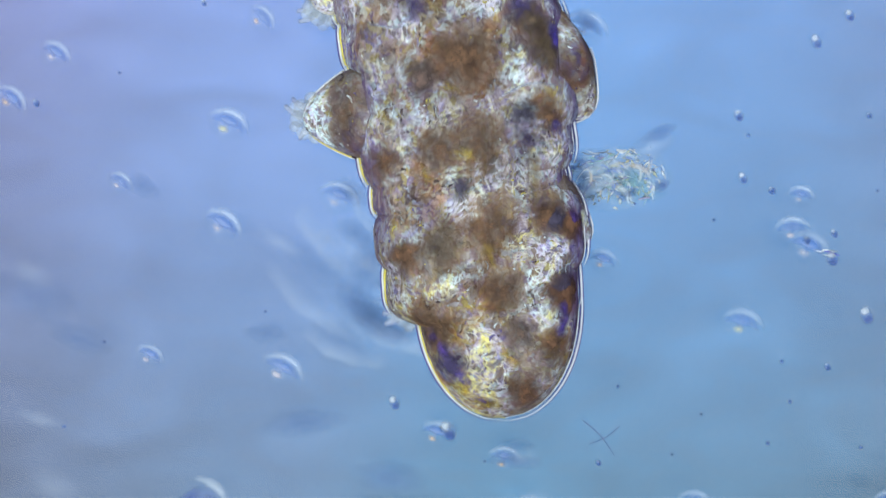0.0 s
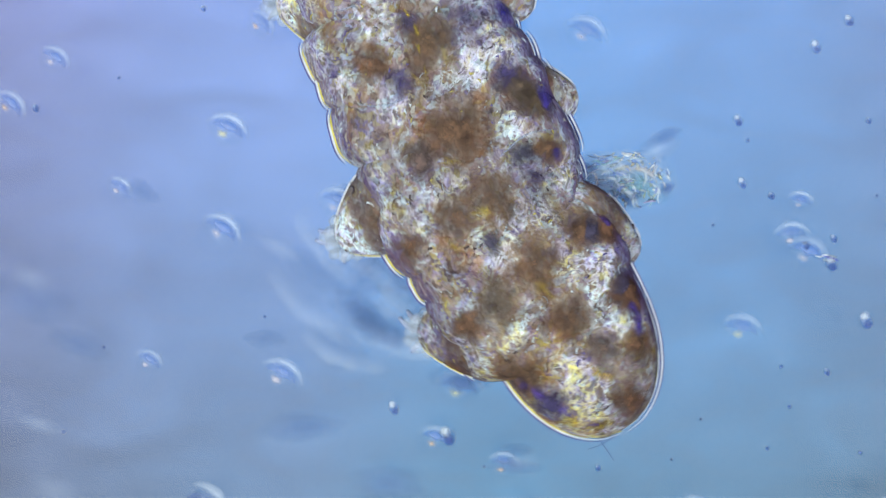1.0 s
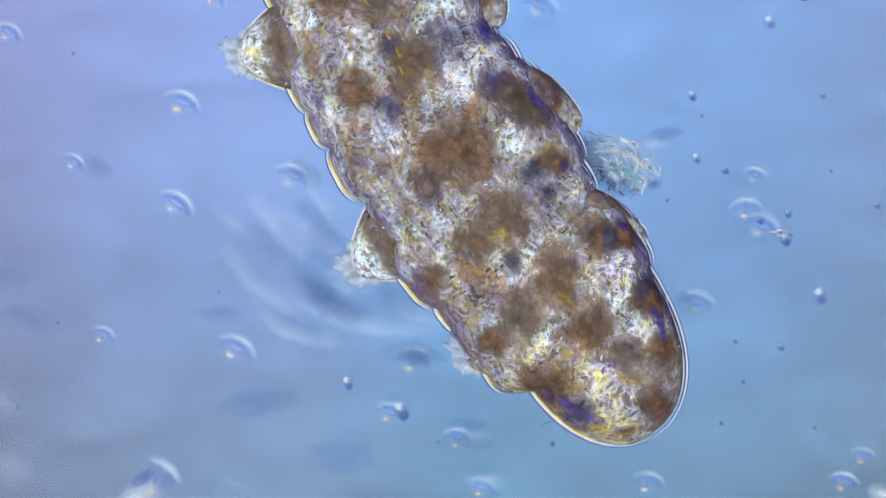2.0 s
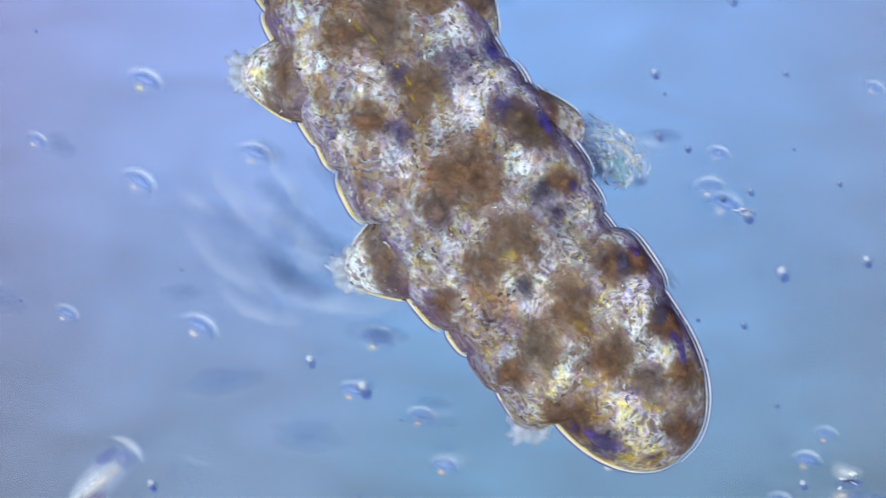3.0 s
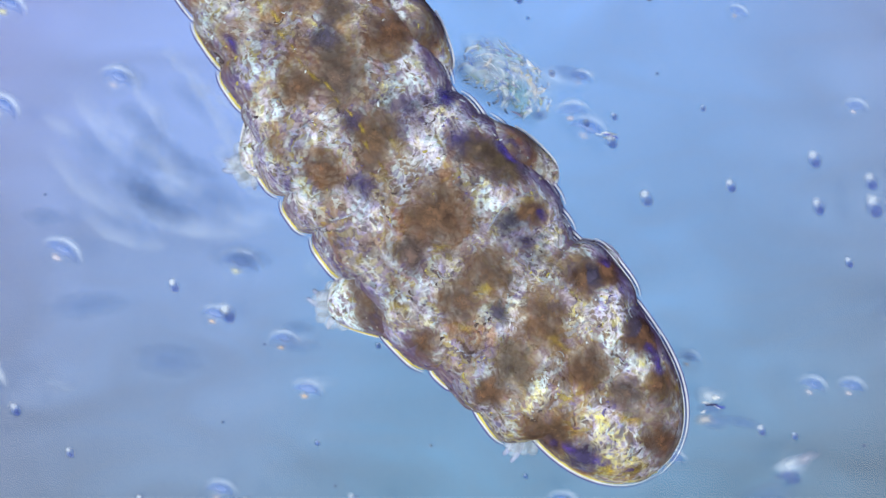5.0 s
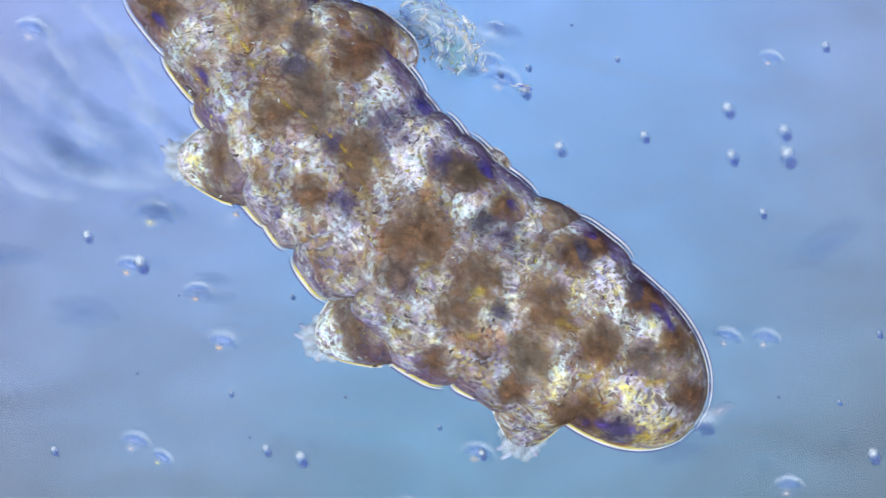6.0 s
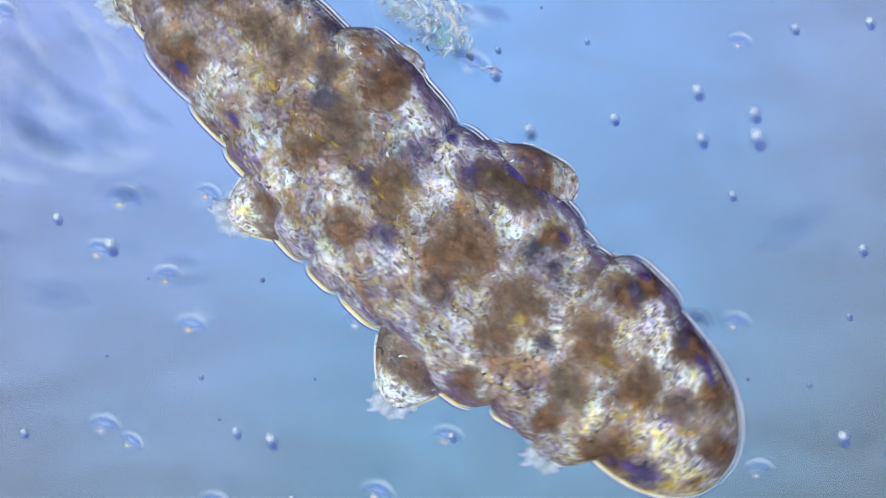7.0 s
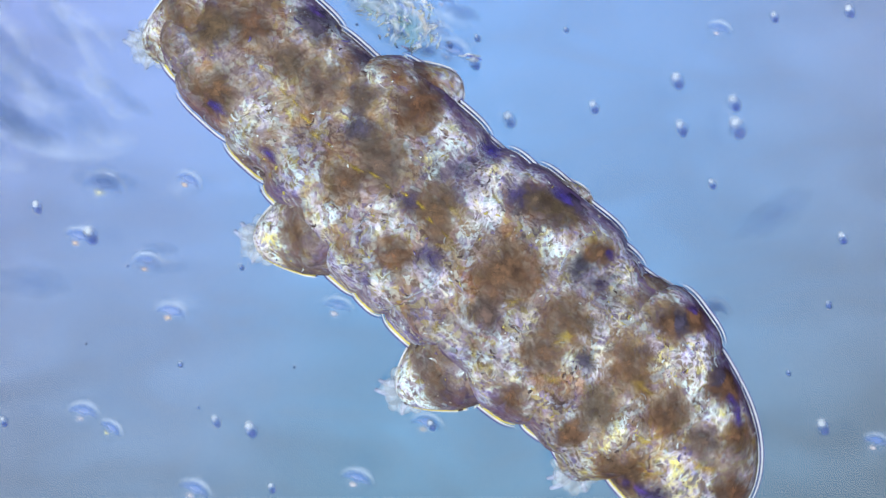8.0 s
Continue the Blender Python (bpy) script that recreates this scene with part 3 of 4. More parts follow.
def make_leg(root, name, at, side):
    prof = [(-110, 0), (-109, 14), (-102, 26), (-86, 33), (-68, 35), (-52, 35), (-40, 33), (-30, 29.5), (-22, 25), (-15, 20.5), (-9, 16), (-5, 12.5),
            (-2, 8), (0, 0)]
    fine = []
    for (x0, r0), (x1, r1) in zip(prof, prof[1:]):
        fine += [(x0 + (x1 - x0) * k / 4, r0 + (r1 - r0) * k / 4) for k in range(4)]
    fine.append(prof[-1])
    if side > 0:
        fine = [(x, r * 0.95) for x, r in fine]
    # tall where it joins the flank, flat towards the foot
    wob, verts = lumpy(at * 1.7 + 40 * side, 0.06), []
    for x, r in fine[1:-1]:
        high = min(r * 1.9, float(np.interp(x, (-110, -98, -64, -45, -20, 0), (8, 22, 36, 42, 25, 11))))
        for j in range(64):
            a = 2 * math.pi * j / 64
            z = high * math.sqrt(max(0.0, 1 - abs(math.cos(a)) ** 3))
            verts.append(wob(Vector((x, r * math.cos(a), math.copysign(z, math.sin(a))))))

    def top(x, y):
        r = float(np.interp(x, [q[0] for q in fine], [q[1] for q in fine]))
        high = min(r * 1.9, float(np.interp(x, (-110, -98, -64, -45, -20, 0), (8, 22, 36, 42, 25, 11))))
        return high * math.sqrt(max(0.0, 1 - min(1.0, abs(y) / r) ** 3))
    verts += [Vector((fine[0][0], 0, 0)), Vector((0, 0, 0))]
    faces = grid_faces(len(fine) - 2, 64, (len(fine) - 2) * 64, (len(fine) - 2) * 64 + 1)
    rest = np.array([tuple(q) for q in verts]) + (at, side * 90, 0)
    brown = np.clip(np.array([-0.1 + 0.9 * math.exp(-((q.x + 40) / 17) ** 2) for q in verts]), -0.6, 1)
    brown -= np.clip(np.array([(q.x + 26) / 14 for q in verts]), 0, 1) * 1.0
    leg = mesh_object(name, [q * MICRON for q in verts], faces, TISSUE, root, "stubby pale-tipped walking leg",
                      rest=rest * MICRON, pigment=brown, flank=np.zeros(len(verts)))
    patch, dens = [Vector((-39, 0, top(-39, 0) + 1.5))], [0.6]
    for i in range(1, 10):
        for j in range(28):
            a = 2 * math.pi * j / 28
            k = i / 9 * (1 + 0.7 * noise.noise(Vector((math.cos(a) * 1.2, math.sin(a) * 1.2, at))))
            x, y = -39 + 18 * k * math.cos(a), 20 * k * math.sin(a)
            patch.append(Vector((x, y, top(x, y) + 1.5)))
            dens.append(0.6 * min(1.0, 1.1 * (1 - i / 9)))
    f = [(0, 1 + j, 1 + (j + 1) % 28) for j in range(28)]
    f += [(1 + i * 28 + j, 29 + i * 28 + j, 29 + i * 28 + (j + 1) % 28, 1 + i * 28 + (j + 1) % 28) for i in range(8) for j in range(28)]
    mesh_object("cell_mass", [q * MICRON for q in patch], f, CELL_RUST, leg, "soft rust-brown cell mass", thickness=dens)
    front = [(x, r) for x, r in fine if x > -40]
    lift = 4 if side > 0 else 0
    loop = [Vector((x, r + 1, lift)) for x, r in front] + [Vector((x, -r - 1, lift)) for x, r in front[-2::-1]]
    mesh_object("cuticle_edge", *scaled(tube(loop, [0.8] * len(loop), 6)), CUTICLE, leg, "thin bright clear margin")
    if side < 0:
        # light and shade along the leg's front edge, built as gold and violet lines
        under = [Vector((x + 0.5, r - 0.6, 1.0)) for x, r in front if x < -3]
        mesh_object("gold_glint", *scaled(tube(under, [1.2] * len(under), 6)), GOLD_EDGE, leg, "golden inner line of the margin")
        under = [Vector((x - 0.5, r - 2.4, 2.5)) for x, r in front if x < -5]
        mesh_object("inner_line", *scaled(tube(under, [0.9] * len(under), 6)), DARK_EDGE, leg, "violet line within the margin")
    make_granules(leg, verts, rest, Vector((-25, 0, 0)), 130, 36, int(at) + 900, True)
    if side < 0:
        for x, y, r in ((-6, 0, 11), (0, 8, 6.5), (4, -1, 6), (0, -8, 6.5), (-8, 13, 5.5), (-7, -14, 5), (7, 5, 4), (6, -9, 4)):
            prof = [(-r * math.cos(math.pi * i / 10), r * math.sin(math.pi * i / 10)) for i in range(11)]
            v, f = revolve(prof, 16, 0.8, lumpy(at + x * 9 + y, 0.35))
            mesh_object("foot" if r > 10 else "toe", *scaled(([q + Vector((x, y, 4)) for q in v], f)), FOOT_GEL, leg,
                        "knobby pale translucent foot" if r > 10 else "", thickness=[0.8] * len(v))
        for a, s, y in ((0.9, 10, 7), (-0.5, 18, -2), (-1.0, 12, -8)):
            make_claw(leg, a, s, y)
    return leg


tardigrade = tagged(new("tardigrade"), "brown granular water bear with stubby clawed legs crawling over the slide", "animal")
tardigrade.empty_display_size = 0.05
PIECES = []
for i, piece in enumerate(SEGMENTS):
    PIECES.append((make_segment(tardigrade, piece, tail=(i == 0)), (piece[0] + piece[3]) / 2))
PIECES.append((make_segment(tardigrade, HEAD, head=True), HEAD[0]))
for i, (u, v, r) in enumerate(list(CELLS) + SLATE_CELLS):
    owner, at = min(PIECES, key=lambda q: abs(q[1] - u) if q[1] != HEAD[0] else abs(285 - u))
    brown = i < len(CELLS)
    make_cell(owner, at, u, v, r if brown else r * 1.3, i, CELL_BROWN if brown else CELL_SLATE, "soft dark brown cell mass" if brown else "soft slate-blue cell mass")
for i, (u, v, lx, ly, turn) in enumerate(GOLD_FRINGES):
    owner, at = min(PIECES, key=lambda q: abs(q[1] - u) if q[1] != HEAD[0] else abs(285 - u))
    make_cell(owner, at, u, v, lx, 60 + i, GOLD_PATCH, "soft golden fringe of light painted on the back", max(0.5, ly / lx), radians(turn), "oil_drop")
for i, (u, v, lx, ly, turn) in enumerate(((292, -36, 12, 5, 32), (312, -25, 13, 5, 36), (330, -9, 10, 4, 56), (268, 50, 14, 5, -4), (208, 61, 12, 5, 0), (104, 66, 17, 6, 4),
                                         (157, 54, 11, 5, -8), (50, 54, 11, 9, 0), (281, 48, 12, 5, -20), (-110, 46, 13, 5, 5), (-120, -50, 13, 5, -5),
                                         (-66, -50, 11, 4, 0), (40, -72, 13, 5, -4), (281, -42, 9, 7, 20))):
    owner, at = min(PIECES, key=lambda q: abs(q[1] - u) if q[1] != HEAD[0] else abs(285 - u))
    make_cell(owner, at, u, v, lx, 90 + i, VIOLET_CELL, "dark violet band within the margin", ly / lx, radians(turn), "margin_band")
# broken golden streaks along the gut
for i in range(15):
    u = -112 + 12.5 * i
    v = -13 + 5 * math.sin(u * 0.045) + 1.5 * math.sin(i * 2.3)
    owner, at = min(PIECES[:-1], key=lambda q: abs(q[1] - u))
    make_cell(owner, at, u, v, 7 + 2 * math.sin(i * 1.7), 120 + i, GOLD_PATCH, "thin golden streak along the gut", 0.26, 0.12 * math.cos(u * 0.045), "gut_edge")
# pale creases across the back: place along the body, from and to sideways
for u, v0, v1 in ((42, 22, 56), (12, -54, -16), (135, 18, 62), (76, -60, -28)):
    piece, at = min(PIECES[:-1], key=lambda q: abs(q[1] - u))
    pts = []
    for i in range(17):
        y = v0 + (v1 - v0) * i / 16
        x = u + 3.0 * math.sin(y * 0.11) + 0.06 * (y - v0)
        pts.append(Vector((x - at, y, back_height(x, y) + 0.9)))
    v, f = tube(pts, [0.9 * (1 - 0.85 * abs(i / 8 - 1) ** 2) for i in range(17)], 6)
    mesh_object("crease", *scaled((v, f)), PALE_GEL, piece, "fine pale crease of the cuticle", thickness=[0.6] * len(v))
# each leg: place along the body of its root, and its side
LEGS = {"fore_left": (238, -1), "mid_left": (130, -1), "hind_left": (10, -1), "tail_left": (-178, -1),
        "fore_right": (206, 1), "mid_right": (96, 1), "hind_right": (-16, 1)}
LEG_OBJECTS = {k: make_leg(tardigrade, "leg", at, s) for k, (at, s) in LEGS.items()}


# ---- loose matter on the slide ----
HALOS_A = [
    (-280, 145, 26, 20), (-156, 96, 32, 10), (-233, 51, 22, 25), (-160, 23, 32, 20), (-76, 43, 32, 10), (-117, -81, 34, 15), (-212, -73, 23, 15), (-6, -128, 26, 5),
    (43, -146, 26, -5), (114, -4, 25, 5), (214, -48, 33, 0), (250, 19, 28, -15), (180, -178, 28, 0), (102, 166, 34, 10), (-131, 170, 24, 35), (-312, 112, 28, 30),
    (257, 42, 22, 0), (335, -160, 22, 0), (321, -178, 26, 0), (302, -208, 26, 5), (322, -231, 26, 0), (424, -179, 26, 5),
]
HALOS_B = [
    (60, -182, 28, 0), (370, 89, 19, 10), (-3, -254, 28, 0), (452, -180, 26, 0), (17, -267, 22, 20), (244, -262, 29, 0), (468, -286, 26, -10), (194, -302, 29, 5),
    (455, 21, 22, 0), (11, -89, 36, 0), (77, -310, 29, 10), (262, 7, 34, 10), (568, -276, 24, 0), (73, -88, 24, 15),
]
GRAINS_A = [
    (213, 96, 6), (216, 51, 6), (237, 42, 5), (282, 11, 5), (305, -48, 9), (-35, -111, 7), (293, 168, 6), (269, 149, 7),
    (307, 96, 4), (277, -85, 5), (250, -110, 3), (195, 21, 2), (-273, -128, 3), (-244, -67, 2), (30, -153, 2), (126, -99, 2),
    (112, -154, 4), (220, 82, 3), (234, -140, 3), (301, -143, 3), (244, -81, 3), (-233, 127, 2),
]
GRAINS_B = [
    (-172, 177, 4), (-293, 105, 5), (165, -148, 2), (186, -119, 2), (412, -219, 5), (366, -39, 7), (426, -20, 9),
    (429, -54, 9), (-149, -200, 7), (-179, -224, 6), (-110, -231, 6), (68, -224, 4), (320, -200, 6), (313, 42, 2),
    (-128, -45, 2), (388, -215, 6), (469, -54, 12), (467, -36, 9), (496, 26, 6), (4, -131, 10),
]
GRAINS_C = [
    (94, -265, 7), (119, -271, 9), (531, -269, 9), (451, -94, 6), (535, -181, 5), (506, -230, 4), (218, -248, 4), (-59, -265, 6),
    (545, -133, 7), (280, -7, 8), (262, 6, 5), (346, 17, 4), (462, -226, 2), (550, 30, 7), (134, -313, 6),
    (249, -268, 6), (0, -209, 2), (150, -226, 2), (81, -255, 2),
]


def soft_blob(name, lx, ly, h, material, parent=None, seed=0, label="", power=1.0):
    """A low rounded lump of jelly, dense in the middle and thin at its margin."""
    rnd = random.Random(seed)
    off = Vector((rnd.uniform(-50, 50), rnd.uniform(-50, 50), 0))
    rings, sides = 14, 40
    verts, dens = [], []
    for i in range(1, rings + 1):
        s = i / rings
        for j in range(sides):
            a = 2 * math.pi * j / sides
            k = 1 + 0.22 * noise.noise(Vector((math.cos(a) * 1.3, math.sin(a) * 1.3, 0)) + off)
            verts.append(Vector((lx * s * k * math.cos(a), ly * s * k * math.sin(a), h * (1 - s * s) + 0.4)))
            dens.append((1 - s) ** power)
    verts.append(Vector((0, 0, h + 0.4)))
    dens.append(1.0)
    last = len(verts) - 1
    faces = [(i * sides + j, i * sides + (j + 1) % sides, (i + 1) * sides + (j + 1) % sides, (i + 1) * sides + j)
             for i in range(rings - 1) for j in range(sides)]
    faces = [tuple(reversed(f)) for f in faces] + [(last, j, (j + 1) % sides) for j in range(sides)]
    return mesh_object(name, [v * MICRON for v in verts], faces, material, parent, label, thickness=dens)


def crescent(name, size, material, parent, inner, outer, lift, arc, sharp, label=""):
    """A bowed band of jelly, thick along its outer rim and thinning inwards."""
    cols, rows_n = 36, 8
    verts, dens = [], []
    for i in range(rows_n + 1):
        s = i / rows_n
        for j in range(cols + 1):
            c = 2 * j / cols - 1
            a = math.pi / 2 + c * arc
            width = (outer - inner) * (1 - abs(c) ** 2.2)
            r = size * (outer - width * (1 - s))
            verts.append(Vector((r * math.cos(a), r * math.sin(a) * 0.98, lift + size * 0.10 * math.sin(math.pi * min(1, s)))))
            edge = min(1.0, (1 - s) / 0.12) if sharp else min(1.0, (1 - s) / 0.25)
            dens.append((s ** 0.45) * edge * (1 - abs(c) ** 3) if not sharp else math.sin(math.pi * s) * (1 - abs(c) ** 2))
    w = cols + 1
    faces = [(i * w + j, i * w + j + 1, (i + 1) * w + j + 1, (i + 1) * w + j) for i in range(rows_n) for j in range(cols)]
    return mesh_object(name, [v * MICRON for v in verts], faces, material, parent, label, thickness=dens)


def make_halo(x, y, size, tilt):
    """A clear bead seen out of focus: bright rim, blue inside, pale spot below."""
    root = tagged(new("water_bead"), "clear out-of-focus bead with a bright curved rim", "bead", "beads on the slide")
    root.location = ((x + 0.05 * size) * MICRON, (y - 0.13 * size) * MICRON, 0.0005)
    root.rotation_euler = (0, 0, radians(-tilt - 14))
    s = size * 0.41
    rnd = random.Random(int(x * 7 + y))
    # the bead's blurred light and shade are built as coloured jelly parts
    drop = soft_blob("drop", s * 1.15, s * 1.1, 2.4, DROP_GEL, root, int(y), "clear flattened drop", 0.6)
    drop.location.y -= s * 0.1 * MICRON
    body = crescent("lens", s, LENS_GEL, root, 0.05, 1.02, 1.0, 1.5, True, "inner shade of the bead, built as blue jelly")
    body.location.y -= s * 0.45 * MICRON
    rim = crescent("rim", s, PALE_GEL, root, 0.74, 1.30, 2.5, 1.5, True, "rim light of the bead, built as pale jelly")
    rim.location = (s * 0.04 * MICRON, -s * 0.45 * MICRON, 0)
    spot = soft_blob("spot", s * 0.36, s * 0.24, 2.0, (PINK, PINK, AMBER_GEL, OLIVE_GEL)[rnd.randrange(4)], root, int(x), "light spot of the bead, built as pale jelly", 0.8)
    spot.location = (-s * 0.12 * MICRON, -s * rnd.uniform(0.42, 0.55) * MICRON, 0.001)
    return root


def make_grain(x, y, size, seed):
    """A grain of grit: a lumpy bead with a lit cap, a shaded foot and a speck beside it."""
    rnd = random.Random(seed)
    r = max(1.3, size * (0.62 if size > 5 else 0.55))
    dark, faint = size <= 3, 3 < size <= 5

    def wob(v):
        return v * (1 + 0.75 * noise.noise(v * (1.5 / r) + Vector((seed * 3.7, 0, 0))))
    prof = [(-r * math.cos(math.pi * i / 12), r * math.sin(math.pi * i / 12)) for i in range(13)]
    v, f = revolve(prof, 18, 0.9, wob)

    def soft(points, wide):
        return [max(0.0, 1.05 - (p.x * p.x + p.y * p.y) / (wide * wide)) ** 1.4 for p in points]
    root = mesh_object("grit_grain", [q * MICRON for q in v], f, BLUE_GEL if dark or faint else GRIT, thickness=soft(v, r * 1.05))
    tagged(root, "tiny dark speck lying on the glass" if dark else "small glassy blue-grey grain with its lit and shaded sides painted on", "grain",
           "grains on the slide")
    root.location, root.rotation_euler = (x * MICRON, y * MICRON, r * 0.85 * MICRON), (0, 0, rnd.uniform(0, 6))
    if not dark:
        turn = root.rotation_euler.z
        # lit upper left and shaded lower right are put in as two coloured lobes
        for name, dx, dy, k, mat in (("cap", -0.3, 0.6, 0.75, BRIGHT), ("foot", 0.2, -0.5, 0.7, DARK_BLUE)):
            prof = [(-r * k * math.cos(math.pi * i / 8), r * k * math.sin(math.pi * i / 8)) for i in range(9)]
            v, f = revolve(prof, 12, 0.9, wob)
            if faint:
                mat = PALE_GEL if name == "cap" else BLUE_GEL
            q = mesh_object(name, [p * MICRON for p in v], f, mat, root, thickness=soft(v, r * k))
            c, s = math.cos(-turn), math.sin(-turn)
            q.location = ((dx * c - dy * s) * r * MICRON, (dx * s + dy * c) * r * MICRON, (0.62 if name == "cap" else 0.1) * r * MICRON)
    return root


for x, y, size, tilt in HALOS_A + HALOS_B:
    make_halo(x, y, size, tilt)
for i, (x, y, size) in enumerate(GRAINS_A + GRAINS_B + GRAINS_C):
    make_grain(x, y, size, i)


def make_flake_clump(name, count, sx, sy, seed, label, mats, size, align=None, top=40):
    """A heap of curled flakes stuck together."""
    rnd = random.Random(seed)
    root = tagged(new(name), label, "debris")
    for i in range(count):
        a, d = rnd.uniform(0, 2 * math.pi), math.sqrt(rnd.random())
        w, h = size * rnd.uniform(0.5, 1.3), size * rnd.uniform(0.12, 0.4)
        bend = rnd.uniform(-0.4, 0.4)
        ang = rnd.uniform(0, math.pi) if align is None else align + rnd.gauss(0, 0.25)
        verts, faces = [], []
        for lay in (0, 1):
            for p in range(9):
                for q in range(5):
                    s, t = p / 4 - 1, q / 2 - 1
                    k = math.sqrt(max(0.05, 1 - s * s))
                    z = bend * w * s * s + 1.0 * noise.noise(Vector((s * 2, t * 2, seed + i))) + (0.6 * (1 - t * t) * k if lay else 0)
                    verts.append(Vector((w * s, h * t * k + 0.25 * h * s * s, z)))
        for p in range(8):
            for q in range(4):
                k = p * 5 + q
                faces += [(k, k + 1, k + 6, k + 5), (k + 45, k + 50, k + 51, k + 46)]
        ob = mesh_object("flake", [v * MICRON for v in verts], faces, mats[i % len(mats)], root)
        ob.location = (sx * d * math.cos(a) * MICRON, sy * d * math.sin(a) * MICRON, rnd.uniform(3, top) * MICRON)
        ob.rotation_euler = (rnd.uniform(-0.6, 0.6), rnd.uniform(-0.4, 0.4), ang)
    return root


def add_strands(root, count, sx, sy, seed, mats, top):
    """Curled threads tangled through a clump."""
    rnd = random.Random(seed)
    for i in range(count):
        a, d = rnd.uniform(0, 2 * math.pi), math.sqrt(rnd.random())
        r, turn = rnd.uniform(5, 15), rnd.uniform(0.5, 1.3)
        start = math.pi / 2 - turn / 2
        pts = [Vector((r * math.cos(start + turn * k / 14), 0.8 * r * (math.sin(start + turn * k / 14) - 1), 1.5 * math.sin(k * 0.4)))
               for k in range(15)]
        thick = rnd.uniform(0.32, 0.75)
        rad = [thick * (1 - 0.6 * abs(k / 7 - 1) ** 2) for k in range(15)]
        ob = mesh_object("strand", *scaled(tube(pts, rad, 5)), mats[i % len(mats)], root)
        ob.location = (sx * d * math.cos(a) * MICRON, sy * d * math.sin(a) * MICRON, rnd.uniform(6, top) * MICRON)
        ob.rotation_euler = (0, 0, rnd.gauss(0, 0.75) + (math.pi if rnd.random() < 0.3 else 0))


clump = make_flake_clump("flake_clump", 9, 30, 20, 5, "loose clump of pale curled translucent flakes beside the animal",
                         [CYAN_FLAKE, WHITE_FLAKE, MIST_FLAKE, FLAKE, WHITE_FLAKE, LILAC_FLAKE, CYAN_FLAKE], 4.0, -0.08, 24)
add_strands(clump, 26, 36, 22, 15, [WHITE_FLAKE, CYAN_FLAKE, LILAC_FLAKE, WHITE_FLAKE, CYAN_FLAKE, YELLOW_FLAKE, MIST_FLAKE, WHITE_FLAKE], 30)


def make_specks(parent, count, sx, sy, seed, top):
    """Tiny bright and dark splinters strewn through a clump."""
    rnd = random.Random(seed)
    v_out, f_out = [], []
    for i in range(count):
        a, d = rnd.uniform(0, 2 * math.pi), math.sqrt(rnd.random())
        p = Vector((sx * d * math.cos(a), sy * d * math.sin(a), 4 + (top - 4) * (1 - d * d) * rnd.random()))
        turn = 2.2 * noise.noise(p * 0.05) + rnd.gauss(0, 0.5)
        along = Vector((math.cos(turn), math.sin(turn), rnd.uniform(-0.3, 0.3)))
        side = Vector((-along.y, along.x, 0))
        a, b = 1.2 + 3.6 * rnd.random() ** 2, 0.4 + 0.9 * rnd.random()
        o = len(v_out)
        v_out += [p + along * a, p + side * b, p + Vector((0, 0, 0.8)), p - side * b, p - along * a, p - Vector((0, 0, 0.8))]
        f_out += [(o, o + 1, o + 2), (o, o + 2, o + 3), (o + 4, o + 2, o + 1), (o + 4, o + 3, o + 2),
                  (o, o + 5, o + 1), (o, o + 3, o + 5), (o + 4, o + 1, o + 5), (o + 4, o + 5, o + 3)]
    ob = mesh_object("specks", [q * MICRON for q in v_out], f_out, SPECKS, parent, "glinting pale, green and blue splinters")
    return tagged(ob, kind="stuff")


make_specks(clump, 130, 37, 22, 77, 20)
for i, (x, y, lx, ly, mat) in enumerate(((0, 0, 44, 25, VEIL), (-16, 6, 26, 18, VEIL), (14, -6, 24, 16, GREEN_GEL), (28, 20, 20, 10, PALE_GEL),
                                         (36, 30, 15, 6, BLUE_GEL), (-22, -8, 20, 12, VEIL), (34, -8, 7, 5, DARK_BLUE), (10, -12, 10, 4, BLUE_GEL))):
    veil = soft_blob("veil", lx, ly, 10 + 2 * i, mat, clump, 3 + i, "thin pale jelly between the flakes", 0.8)
    veil.location, veil.rotation_euler = (x * MICRON, y * MICRON, 0.002 + 0.002 * i), (0, 0, 0.0 if i < 3 else 0.4)
# curled pale films in layers, the large ones first
films = random.Random(12)
for i in range(64):
    big = i < 6
    x, y = films.uniform(-30, 34), films.uniform(-16, 16)
    size, turn = films.uniform(10, 15) if big else films.uniform(2.6, 7.5), films.gauss(-10, 60)
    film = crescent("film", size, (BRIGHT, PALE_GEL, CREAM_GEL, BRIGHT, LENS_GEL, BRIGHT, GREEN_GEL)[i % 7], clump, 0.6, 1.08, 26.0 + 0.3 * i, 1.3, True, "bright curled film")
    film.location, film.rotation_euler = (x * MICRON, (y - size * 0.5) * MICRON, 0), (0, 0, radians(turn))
    # every third film has its inner shade put in as a blue band
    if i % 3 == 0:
        shade = crescent("film_shade", size * 0.72, LENS_GEL, clump, 0.45, 1.0, 25.0 + 0.3 * i, 1.2, True, "inner shade of the film, built as a blue band")
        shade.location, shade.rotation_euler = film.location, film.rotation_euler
heap = make_flake_clump("debris_heap", 7, 26, 8, 9, "long rounded heap of pale and dark blue debris on the glass",
                        [WHITE_FLAKE, MIST_FLAKE, DARK_FLAKE, WHITE_FLAKE, BLUE_FLAKE, GREY_FLAKE, WHITE_FLAKE], 5, 0.0, 9)
